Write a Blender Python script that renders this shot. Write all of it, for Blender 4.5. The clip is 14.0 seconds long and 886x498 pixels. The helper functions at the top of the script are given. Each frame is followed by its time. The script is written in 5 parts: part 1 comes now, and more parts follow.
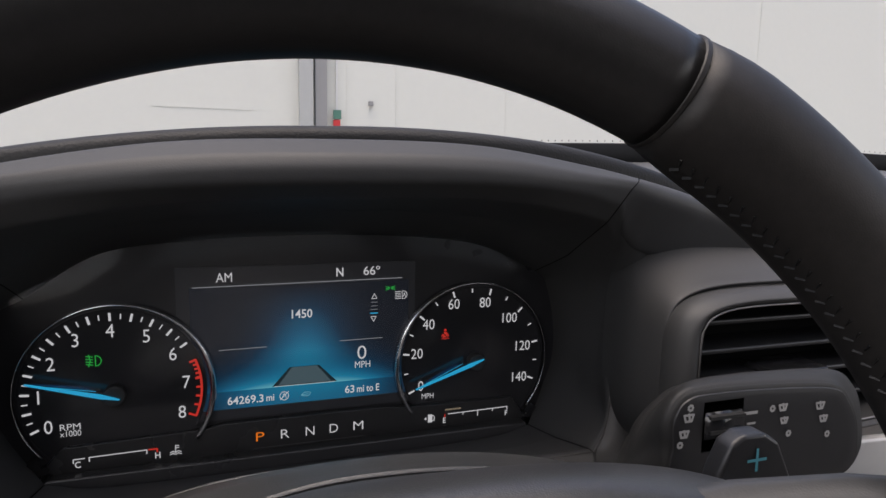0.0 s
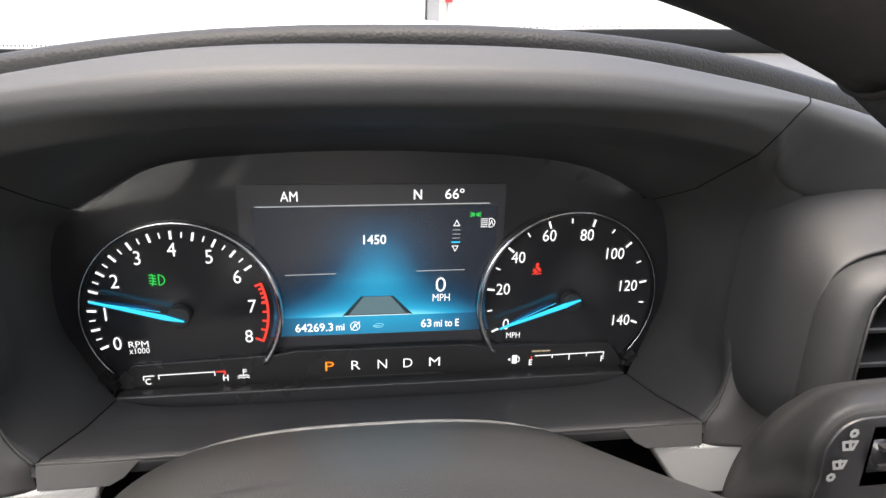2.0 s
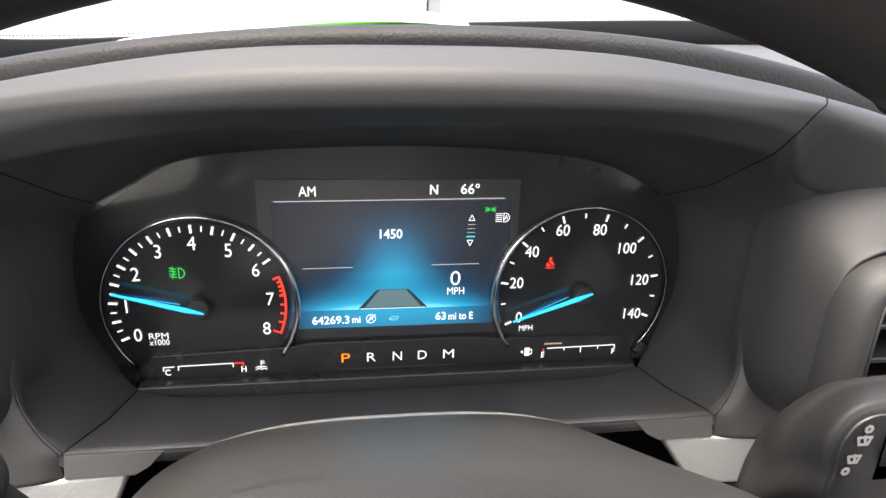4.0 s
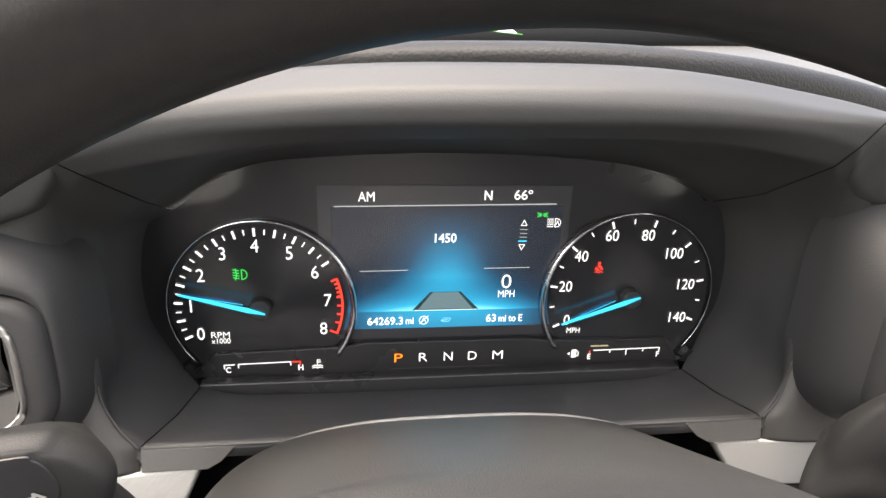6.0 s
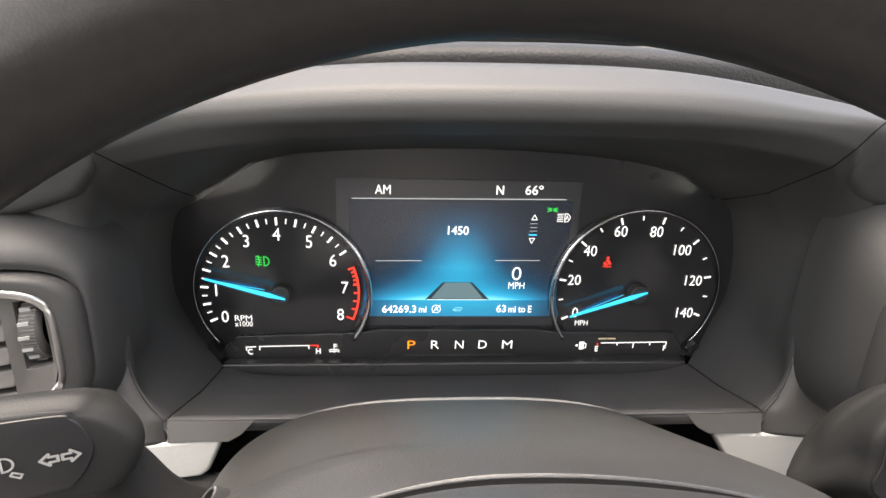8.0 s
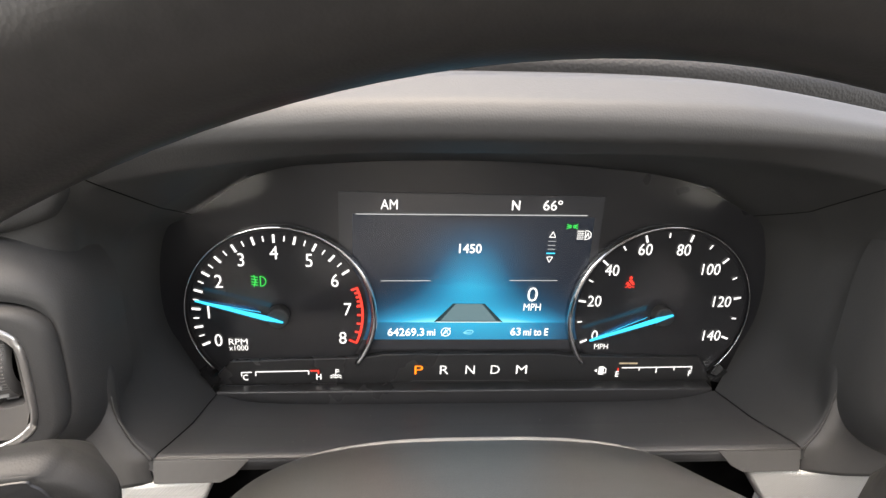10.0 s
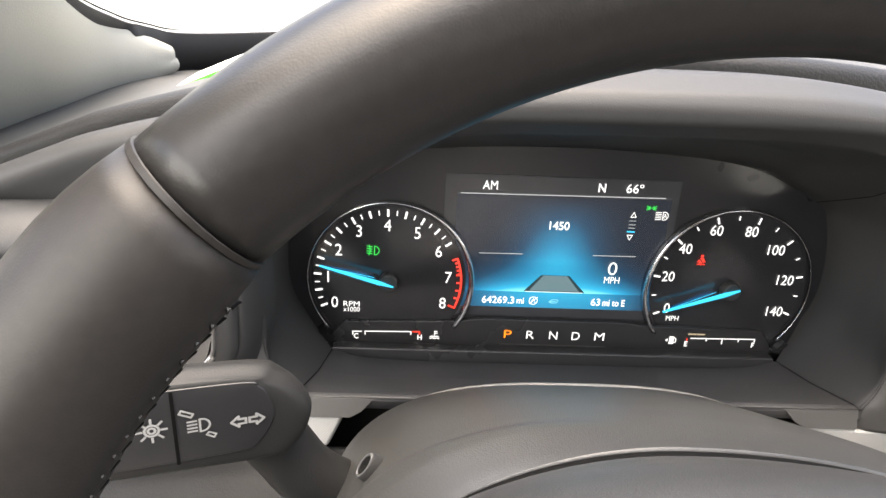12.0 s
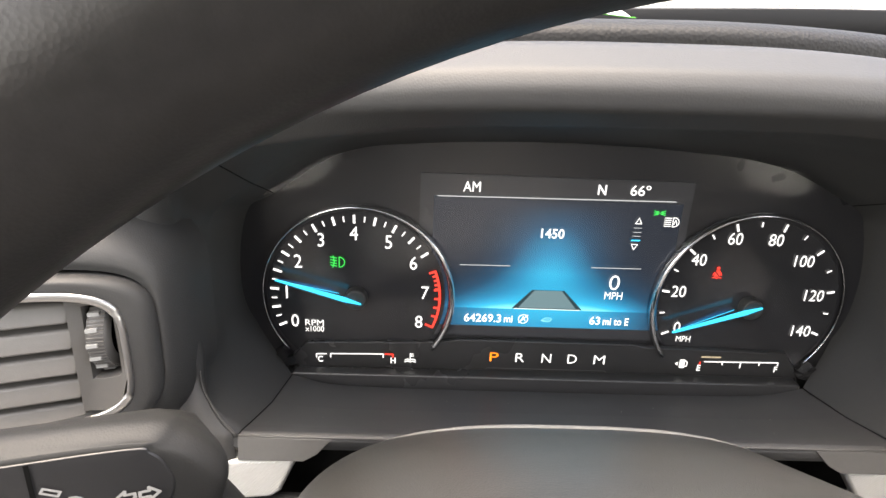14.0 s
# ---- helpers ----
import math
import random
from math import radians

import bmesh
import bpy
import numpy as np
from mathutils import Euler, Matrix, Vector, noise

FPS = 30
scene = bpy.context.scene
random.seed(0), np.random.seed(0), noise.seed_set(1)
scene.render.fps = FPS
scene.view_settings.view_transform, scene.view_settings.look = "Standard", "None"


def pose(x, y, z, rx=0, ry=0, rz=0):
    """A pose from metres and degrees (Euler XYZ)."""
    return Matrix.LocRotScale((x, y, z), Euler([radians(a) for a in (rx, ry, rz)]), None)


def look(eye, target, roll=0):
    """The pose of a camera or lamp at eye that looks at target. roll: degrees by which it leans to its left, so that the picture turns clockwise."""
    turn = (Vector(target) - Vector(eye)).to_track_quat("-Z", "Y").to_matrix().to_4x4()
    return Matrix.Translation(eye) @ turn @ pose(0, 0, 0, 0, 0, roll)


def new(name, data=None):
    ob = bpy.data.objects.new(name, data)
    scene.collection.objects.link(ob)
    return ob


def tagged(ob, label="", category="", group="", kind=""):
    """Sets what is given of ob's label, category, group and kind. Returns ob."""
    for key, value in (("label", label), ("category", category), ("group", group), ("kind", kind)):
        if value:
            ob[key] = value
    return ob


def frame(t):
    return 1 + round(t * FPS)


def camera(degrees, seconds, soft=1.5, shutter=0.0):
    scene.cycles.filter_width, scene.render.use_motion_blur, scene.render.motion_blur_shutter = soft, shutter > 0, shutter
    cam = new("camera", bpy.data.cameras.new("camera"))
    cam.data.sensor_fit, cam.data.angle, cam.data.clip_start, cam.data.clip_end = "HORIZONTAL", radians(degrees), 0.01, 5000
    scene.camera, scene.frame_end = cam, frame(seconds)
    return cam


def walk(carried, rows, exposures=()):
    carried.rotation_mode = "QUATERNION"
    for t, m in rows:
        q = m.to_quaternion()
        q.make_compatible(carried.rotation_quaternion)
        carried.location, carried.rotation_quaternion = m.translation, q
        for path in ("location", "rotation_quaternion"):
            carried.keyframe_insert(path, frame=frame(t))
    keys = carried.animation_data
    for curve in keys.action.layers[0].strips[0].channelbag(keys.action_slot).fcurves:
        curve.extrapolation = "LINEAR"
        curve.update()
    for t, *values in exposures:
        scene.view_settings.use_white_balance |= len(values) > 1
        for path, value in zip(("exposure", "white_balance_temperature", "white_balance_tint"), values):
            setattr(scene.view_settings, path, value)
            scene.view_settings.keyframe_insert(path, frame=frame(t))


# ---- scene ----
cam = camera(70.8, 14.0, soft=1.5, shutter=0.0)
# seconds, eye x y z, yaw, pitch, roll
PATH = [
    (0, -0.04346, -0.39373, 1.27070, -18.641, -7.476, 1.052),
    (0.5, -0.04066, -0.37658, 1.27506, -13.645, -13.288, 1.518),
    (1, -0.03679, -0.35301, 1.27133, -10.393, -15.821, 1.691),
    (1.5, -0.01697, -0.34568, 1.28165, -9.354, -17.507, 1.869),
    (2, -0.01787, -0.33630, 1.28276, -8.935, -18.202, 1.734),
    (2.5, -0.01770, -0.34019, 1.28716, -9.086, -18.564, 1.874),
    (3, -0.02034, -0.33624, 1.28587, -8.885, -18.908, 1.768),
    (5.3, -0.04429, -0.34159, 1.29006, -9.011, -19.543, 2.270),
    (5.5, -0.04825, -0.34067, 1.28971, -8.394, -19.599, 1.972),
    (6, -0.05280, -0.34228, 1.29489, -7.889, -19.817, 2.081),
    (6.5, -0.05989, -0.34691, 1.29370, -6.635, -20.310, 2.082),
    (7, -0.05504, -0.35029, 1.29584, -6.036, -20.213, 2.220),
    (7.5, -0.04660, -0.35121, 1.29478, -5.745, -20.073, 2.370),
    (8, -0.04635, -0.35831, 1.29746, -5.330, -20.203, 2.391),
    (8.5, -0.04858, -0.35625, 1.29922, -5.187, -20.299, 2.537),
    (8.7, -0.05313, -0.35039, 1.30146, -5.282, -20.445, 2.658),
    (11, -0.04824, -0.32508, 1.29740, -5.403, -20.414, 2.505),
    (11.5, -0.07808, -0.36412, 1.29994, -4.086, -20.679, 2.714),
    (12, -0.09412, -0.37403, 1.29988, -2.559, -20.661, 2.881),
    (12.5, -0.08260, -0.34092, 1.28197, -1.034, -20.991, 2.402),
    (13, -0.07331, -0.32968, 1.28233, -0.815, -21.048, 2.224),
    (13.5, -0.07299, -0.32990, 1.29100, -0.903, -21.234, 2.336),
    (14, -0.07516, -0.32152, 1.28988, -1.999, -21.069, 2.665),
]
EXPOSURES = [(0.0, 0.9, 6600, 14), (0.5, 1.75, 6600, 12), (1.0, 2.06, 6600, 10), (1.5, 2.3, 6700, 10), (2.0, 2.48, 6800, 10), (3.0, 2.51, 6800, 10), (5.5, 2.84, 7100, 10), (8.5, 2.79, 7100, 10), (11.0, 2.92, 7150, 10), (11.5, 3.16, 7150, 10), (12.0, 2.88, 7100, 10), (12.5, 2.8, 7000, 10), (13.5, 2.97, 7100, 10), (14.0, 3.0, 7150, 10)]
walk(cam, [(t, pose(x, y, z, 90 + pitch, 0, yaw) @ pose(0, 0, 0, 0, 0, roll)) for t, x, y, z, yaw, pitch, roll in PATH], EXPOSURES)

# ---- daylight ----
world = bpy.data.worlds.new("overcast_day")
scene.world = world
world.use_nodes = True
wn = world.node_tree.nodes
sky = wn.new("ShaderNodeTexSky")
sky.sky_type, sky.sun_disc = "NISHITA", False
sky.sun_elevation, sky.sun_rotation = radians(80), radians(-130)
sky.air_density, sky.dust_density = 1.0, 6.0
wn["Background"].inputs["Strength"].default_value = 0.13
world.node_tree.links.new(sky.outputs["Color"], wn["Background"].inputs["Color"])
sun = new("sun", bpy.data.lights.new("sun", "SUN"))
sun.data.energy, sun.data.angle, sun.data.color = 1.25, radians(80), (1.0, 0.98, 0.95)
sun.matrix_world = look((-0.7, -0.6, 6.0), (0, 0, 1))
# the sky's light through the side windows, in front and behind
for name, x, y, watts in (("window_light", -0.69, -0.72, 1.35), ("far_window_light", 1.33, -0.72, 0.9), ("rear_window_light", -0.69, -1.6, 0.7), ("far_rear_window_light", 1.33, -1.6, 0.7)):
    lamp = new(name, bpy.data.lights.new(name, "AREA"))
    lamp.data.energy, lamp.data.color = watts, (1.0, 0.985, 0.96)
    lamp.data.shape, lamp.data.size, lamp.data.size_y = "RECTANGLE", 0.60, 0.42
    lamp.matrix_world = look((x, y, 1.43), (0.0, 0.0, 1.10))


# ---- materials ----
def mat(name, color, rough=0.5, metal=0.0, grain=0.0, scale=900.0, vary=0.0, spec=0.5, coat=0.0):
    """A plain surface with grain in its relief and a slow and a fine change of its colour. grain: depth in metres."""
    m = bpy.data.materials.new(name)
    m.use_nodes = True
    n, link = m.node_tree.nodes, m.node_tree.links.new
    b = n["Principled BSDF"]
    b.inputs["Roughness"].default_value, b.inputs["Metallic"].default_value = rough, metal
    b.inputs["Specular IOR Level"].default_value = spec
    b.inputs["Coat Weight"].default_value = coat
    b.inputs["Base Color"].default_value = (*color, 1)
    where = n.new("ShaderNodeTexCoord")
    if vary:
        slow, fine, mix = n.new("ShaderNodeTexNoise"), n.new("ShaderNodeTexNoise"), n.new("ShaderNodeMix")
        slow.inputs["Scale"].default_value, fine.inputs["Scale"].default_value = 14.0, 420.0
        slow.inputs["Detail"].default_value = 4.0
        add = n.new("ShaderNodeMath")
        link(where.outputs["Object"], slow.inputs["Vector"]), link(where.outputs["Object"], fine.inputs["Vector"])
        link(slow.outputs["Fac"], add.inputs[0]), link(fine.outputs["Fac"], add.inputs[1])
        half = n.new("ShaderNodeMath")
        half.operation = "MULTIPLY"
        half.inputs[1].default_value = 0.5
        link(add.outputs[0], half.inputs[0])
        mix.data_type = "RGBA"
        mix.inputs[6].default_value = (*[c * (1 - vary) for c in color], 1)
        mix.inputs[7].default_value = (*[min(1, c * (1 + vary)) for c in color], 1)
        link(half.outputs[0], mix.inputs[0]), link(mix.outputs[2], b.inputs["Base Color"])
        rr = n.new("ShaderNodeMapRange")
        rr.inputs[3].default_value, rr.inputs[4].default_value = max(0.02, rough - 0.08), min(1, rough + 0.08)
        link(slow.outputs["Fac"], rr.inputs[0]), link(rr.outputs[0], b.inputs["Roughness"])
    if grain:
        cells, bump = n.new("ShaderNodeTexVoronoi"), n.new("ShaderNodeBump")
        cells.inputs["Scale"].default_value = scale
        bump.inputs["Distance"].default_value, bump.inputs["Strength"].default_value = grain, 0.8
        link(where.outputs["Object"], cells.inputs["Vector"])
        link(cells.outputs["Distance"], bump.inputs["Height"]), link(bump.outputs[0], b.inputs["Normal"])
    return m


def glow(name, color, strength):
    m = bpy.data.materials.new(name)
    m.use_nodes = True
    b = m.node_tree.nodes["Principled BSDF"]
    b.inputs["Base Color"].default_value = (0.01, 0.01, 0.01, 1)
    b.inputs["Emission Color"].default_value, b.inputs["Emission Strength"].default_value = (*color, 1), strength * 0.235
    return m


SOFT = mat("soft_touch_plastic", (0.034, 0.034, 0.034), 0.54, grain=0.00005, scale=1400, vary=0.14, spec=0.32)
HARD = mat("grained_hard_plastic", (0.050, 0.049, 0.048), 0.45, grain=0.00005, scale=1300, vary=0.12)
FASCIA = mat("dark_fascia_plastic", (0.064, 0.062, 0.060), 0.5, grain=0.00003, scale=1700, vary=0.12)
LEATHER = mat("grained_black_leather", (0.020, 0.020, 0.020), 0.6, grain=0.00016, scale=900, vary=0.15, spec=0.25)
ROLLSKIN = mat("grained_roll_skin", (0.009, 0.009, 0.009), 0.55, grain=0.00022, scale=800, vary=0.2, spec=0.25)
DASHTOP = mat("grained_dash_skin", (0.055, 0.055, 0.053), 0.55, grain=0.0002, scale=500, vary=0.15)
RIMSKIN = mat("worn_wheel_leather", (0.013, 0.0123, 0.0118), 0.34, grain=0.00002, scale=2000, vary=0.60, spec=0.28)
GRIP = mat("grip_leather", (0.014, 0.0126, 0.0116), 0.46, grain=0.000025, scale=2000, vary=0.60, spec=0.26)
STALK = mat("dark_stalk_plastic", (0.015, 0.015, 0.0148), 0.58, grain=0.00006, scale=1300, vary=0.15, spec=0.3)
COVER = mat("grey_column_plastic", (0.031, 0.031, 0.0305), 0.40, grain=0.00009, scale=1500, vary=0.40, spec=0.75)
LEDGE = mat("black_ledge_plastic", (0.042, 0.042, 0.043), 0.40, grain=0.00003, scale=1700, vary=0.15)
DUST = mat("pale_dust", (0.40, 0.39, 0.37), 0.9)
# the cover's own plastic, painted far paler to give its rear edge a highlight
LIP = mat("pale_edge_highlight", (0.22, 0.217, 0.21), 0.30, grain=0.00003, scale=1500, vary=0.2)
GLOSS = mat("gloss_black", (0.015, 0.015, 0.016), 0.12)
DIAL = mat("dial_black", (0.018, 0.018, 0.020), 0.30, vary=0.1)
PANELBLACK = mat("black_symbol_plastic", (0.014, 0.014, 0.015), 0.38, grain=0.00002, scale=1700, vary=0.1)
STRIPBLACK = mat("strip_black", (0.030, 0.030, 0.031), 0.28, vary=0.1)
GREYEDGE = mat("dark_grey_edge", (0.11, 0.11, 0.11), 0.4)
DIALGLOSS = mat("glossy_dial_black", (0.024, 0.024, 0.026), 0.13)
SCREENBLACK = mat("screen_black", (0.042, 0.043, 0.048), 0.3)
CHROME = mat("chrome", (0.75, 0.75, 0.76), 0.12, metal=1.0)
SATINDARK = mat("dark_satin_metal", (0.26, 0.25, 0.245), 0.4, metal=1.0, vary=0.08)
SATINLIGHT = mat("bright_satin_trim", (0.45, 0.44, 0.43), 0.3, metal=0.9, vary=0.05)
# near-black paint stands in for shade in gaps, wells and holes; dark seams too
GAPSHADE = mat("painted_gap_shade", (0.003, 0.003, 0.003), 0.8, spec=0.08)
FRIT = mat("black_glass_border", (0.01, 0.01, 0.01), 0.6, spec=0.2)
PILLAR = mat("pillar_trim_fabric", (0.28, 0.275, 0.24), 0.85, grain=0.0002, scale=900, vary=0.08)
PAPER = mat("white_paper", (0.8, 0.8, 0.78), 0.8, vary=0.03)
GREEN = mat("green_paper", (0.12, 0.60, 0.06), 0.7, vary=0.05)
PRINT = mat("printed_grey", (0.24, 0.24, 0.235), 0.6)
TEAL = mat("printed_teal", (0.06, 0.25, 0.30), 0.5)
WHITEWALL = mat("white_painted_wall", (0.57, 0.58, 0.535), 0.75, vary=0.05)
GREYMETAL = mat("grey_painted_metal", (0.24, 0.24, 0.24), 0.5, vary=0.1)
CONCRETE = mat("pale_concrete", (0.36, 0.35, 0.33), 0.9, vary=0.2)
REDTHING = mat("red_plastic", (0.5, 0.03, 0.03), 0.5)
HEADLINER = mat("grey_headliner_cloth", (0.38, 0.37, 0.35), 0.9, vary=0.05)
CABIN = mat("grey_cabin_trim", (0.16, 0.155, 0.15), 0.7, vary=0.15)

WHITE_L = glow("lit_white", (0.95, 0.97, 1.0), 1.15)
GREY_L = glow("lit_grey", (0.62, 0.66, 0.7), 0.75)
RED_L = glow("lit_red", (1.0, 0.05, 0.03), 1.0)
ORANGE_L = glow("lit_orange", (1.0, 0.23, 0.01), 1.6)
GREEN_L = glow("lit_green", (0.02, 0.75, 0.10), 0.8)
CYAN_L = glow("lit_cyan", (0.02, 0.55, 0.95), 1.25)
TAN_L = glow("lit_tan", (0.6, 0.5, 0.35), 0.6)
LEAF_L = glow("lit_leaf_icon", (0.25, 0.75, 0.95), 0.9)


def ribbed():
    m = mat("ribbed_silver_trim", (0.47, 0.465, 0.45), 0.45, metal=0.35, vary=0.06)
    n, link = m.node_tree.nodes, m.node_tree.links.new
    where, wave, bump = n.new("ShaderNodeTexCoord"), n.new("ShaderNodeTexWave"), n.new("ShaderNodeBump")
    turned = n.new("ShaderNodeMapping")
    turned.inputs["Rotation"].default_value = (0, radians(45), 0)
    wave.bands_direction = "Z"
    wave.inputs["Scale"].default_value = 260
    bump.inputs["Distance"].default_value, bump.inputs["Strength"].default_value = 0.0004, 0.4
    link(where.outputs["Object"], turned.inputs["Vector"]), link(turned.outputs[0], wave.inputs["Vector"]), link(wave.outputs["Fac"], bump.inputs["Height"])
    link(bump.outputs[0], n["Principled BSDF"].inputs["Normal"])
    return m


RIBBED = ribbed()


# ---- mesh helpers ----
def mesh(name, verts, faces, material, smooth=False):
    me = bpy.data.meshes.new(name)
    me.from_pydata([tuple(map(float, v)) for v in verts], [], faces)
    me.materials.append(material)
    if smooth:
        me.polygons.foreach_set("use_smooth", [True] * len(me.polygons))
    me.update()
    return me


def thing(name, label, category, at=(0, 0, 0), group="", kind=""):
    ob = new(name)
    ob.empty_display_size = 0.02
    ob.location = at
    return tagged(ob, label, category, group, kind)


def part(name, me, parent, label=""):
    """A mesh in world coordinates as a part of a thing or of a part."""
    ob = new(name, me)
    ob.parent = parent
    root = Vector((0, 0, 0))
    p = parent
    while p:
        root += p.location
        p = p.parent
    me.transform(Matrix.Translation(-root))
    return tagged(ob, label)


def grid(name, rows, material, closed=False, flip=False, smooth=True, caps=False):
    """A skin over rows of points; closed: each row is a ring."""
    rows = [list(r) for r in rows]
    n, m = len(rows), len(rows[0])
    verts = [p for r in rows for p in r]
    faces = []
    for i in range(n - 1):
        for j in range(m if closed else m - 1):
            k = (j + 1) % m
            f = (i * m + j, i * m + k, (i + 1) * m + k, (i + 1) * m + j)
            faces.append(f[::-1] if flip else f)
    if caps:
        faces.append(tuple(range(m))[::1 if flip else -1])
        faces.append(tuple(range((n - 1) * m, n * m))[::-1 if flip else 1])
    return mesh(name, verts, faces, material, smooth)


def spline(keys, count):
    """Points along a smooth curve through the keys."""
    k = np.array(keys, float)
    k = np.vstack([2 * k[0] - k[1], k, 2 * k[-1] - k[-2]])
    out = []
    for s in np.linspace(0, len(keys) - 1, count):
        i = min(int(s), len(keys) - 2)
        u = s - i
        a, b, c, d = k[i], k[i + 1], k[i + 2], k[i + 3]
        out.append(0.5 * (2 * b + (c - a) * u + (2 * a - 5 * b + 4 * c - d) * u * u + (3 * b - a - 3 * c + d) * u ** 3))
    return np.array(out)


def solid(ob, depth, side=-1.0):
    s = ob.modifiers.new("thickness", "SOLIDIFY")
    s.thickness, s.offset = depth, side
    return ob


def soften(ob, width, steps=3):
    b = ob.modifiers.new("rounded", "BEVEL")
    b.width, b.segments, b.limit_method = width, steps, "ANGLE"
    b.angle_limit = radians(30)
    ob.data.polygons.foreach_set("use_smooth", [True] * len(ob.data.polygons))
    w = ob.modifiers.new("even", "WEIGHTED_NORMAL")
    w.keep_sharp = True
    return ob


def block(name, lo, hi, material):
    (a, b, c), (d, e, f) = lo, hi
    v = [(a, b, c), (d, b, c), (d, e, c), (a, e, c), (a, b, f), (d, b, f), (d, e, f), (a, e, f)]
    return mesh(name, v, [(0, 3, 2, 1), (4, 5, 6, 7), (0, 1, 5, 4), (1, 2, 6, 5), (2, 3, 7, 6), (3, 0, 4, 7)], material)


def prism(name, outline, y0, y1, material):
    """An upright outline of (x, z), drawn out from y0 to y1."""
    n = len(outline)
    v = [(x, y0, z) for x, z in outline] + [(x, y1, z) for x, z in outline]
    f = [tuple(range(n)), tuple(range(2 * n - 1, n - 1, -1))]
    f += [(i, i + n, (i + 1) % n + n, (i + 1) % n) for i in range(n)]
    return mesh(name, v, f, material)


def superellipse(cx, cz, a, b, power, count=48, start=0.0):
    out = []
    for i in range(count):
        t = start + 2 * math.pi * i / count
        c, s = math.cos(t), math.sin(t)
        out.append((cx + a * math.copysign(abs(c) ** (2 / power), c), cz + b * math.copysign(abs(s) ** (2 / power), s)))
    return out


def tube(name, path, radii, material, sides=16, closed=False):
    """A round bar along the path; radii: one or a list of (across, along up)."""
    p = np.array(path, float)
    n = len(p)
    rows = []
    for i in range(n):
        d = p[(i + 1) % n] - p[i - 1] if closed else p[min(i + 1, n - 1)] - p[max(i - 1, 0)]
        d = d / np.linalg.norm(d)
        up = np.array((0, 0, 1.0)) if abs(d[2]) < 0.95 else np.array((0, 1.0, 0))
        a = np.cross(d, up)
        a /= np.linalg.norm(a)
        b = np.cross(a, d)
        ra, rb = radii[i] if isinstance(radii, list) else radii
        rows.append([p[i] + ra * math.cos(t) * a + rb * math.sin(t) * b for t in np.linspace(0, 2 * math.pi, sides, endpoint=False)])
    if closed:
        rows.append(rows[0])
    return grid(name, rows, material, closed=True, caps=not closed)


# writing and signs lie in an upright plane, facing the driver
def text(name, words, x, z, high, material, parent, y, wide=None, bold=0.012, label=""):
    cu = bpy.data.curves.new(name, "FONT")
    cu.body, cu.offset, cu.resolution_u = words, bold, 3
    tmp = new(name + "_tmp", cu)
    me = bpy.data.meshes.new_from_object(tmp.evaluated_get(bpy.context.evaluated_depsgraph_get()))
    bpy.data.objects.remove(tmp)
    bpy.data.curves.remove(cu)
    v = np.empty(len(me.vertices) * 3)
    me.vertices.foreach_get("co", v)
    v = v.reshape(-1, 3)
    lo, hi = v.min(0), v.max(0)
    k = high / (hi[1] - lo[1])
    kx = wide / (hi[0] - lo[0]) if wide else k * 0.87
    out = np.stack([x + (v[:, 0] - (lo[0] + hi[0]) / 2) * kx, np.full(len(v), y), z + (v[:, 1] - (lo[1] + hi[1]) / 2) * k], 1)
    me.vertices.foreach_set("co", out.ravel())
    me.materials.clear()
    me.materials.append(material)
    me.update()
    return part(name, me, parent, label)


def strokes(name, lines, wide, material, parent, y, at=(0, 0), scale=1.0, label="", fills=()):
    """Flat pen strokes: lines of points (x, z) in a plane at y; fills: filled outlines."""
    verts, faces = [], []
    for line in lines:
        pts = [np.array((at[0] + p[0] * scale, at[1] + p[1] * scale)) for p in line]
        for a, b in zip(pts, pts[1:]):
            d = b - a
            d = d / (np.linalg.norm(d) + 1e-12)
            s = np.array((-d[1], d[0])) * wide / 2
            e = d * wide * 0.35
            k = len(verts)
            lift = y - 0.000004 * len(faces)
            verts += [(q[0], lift, q[1]) for q in (a - s - e, b - s + e, b + s + e, a + s - e)]
            faces.append((k, k + 1, k + 2, k + 3))
    for line in fills:
        k = len(verts)
        verts += [(at[0] + p[0] * scale, y, at[1] + p[1] * scale) for p in line]
        faces.append(tuple(range(k, k + len(line))))
    return part(name, mesh(name, verts, faces, material), parent, label)


def arc(cx, cz, r, a0, a1, count=16):
    return [(cx + r * math.cos(radians(a)), cz + r * math.sin(radians(a))) for a in np.linspace(a0, a1, count)]


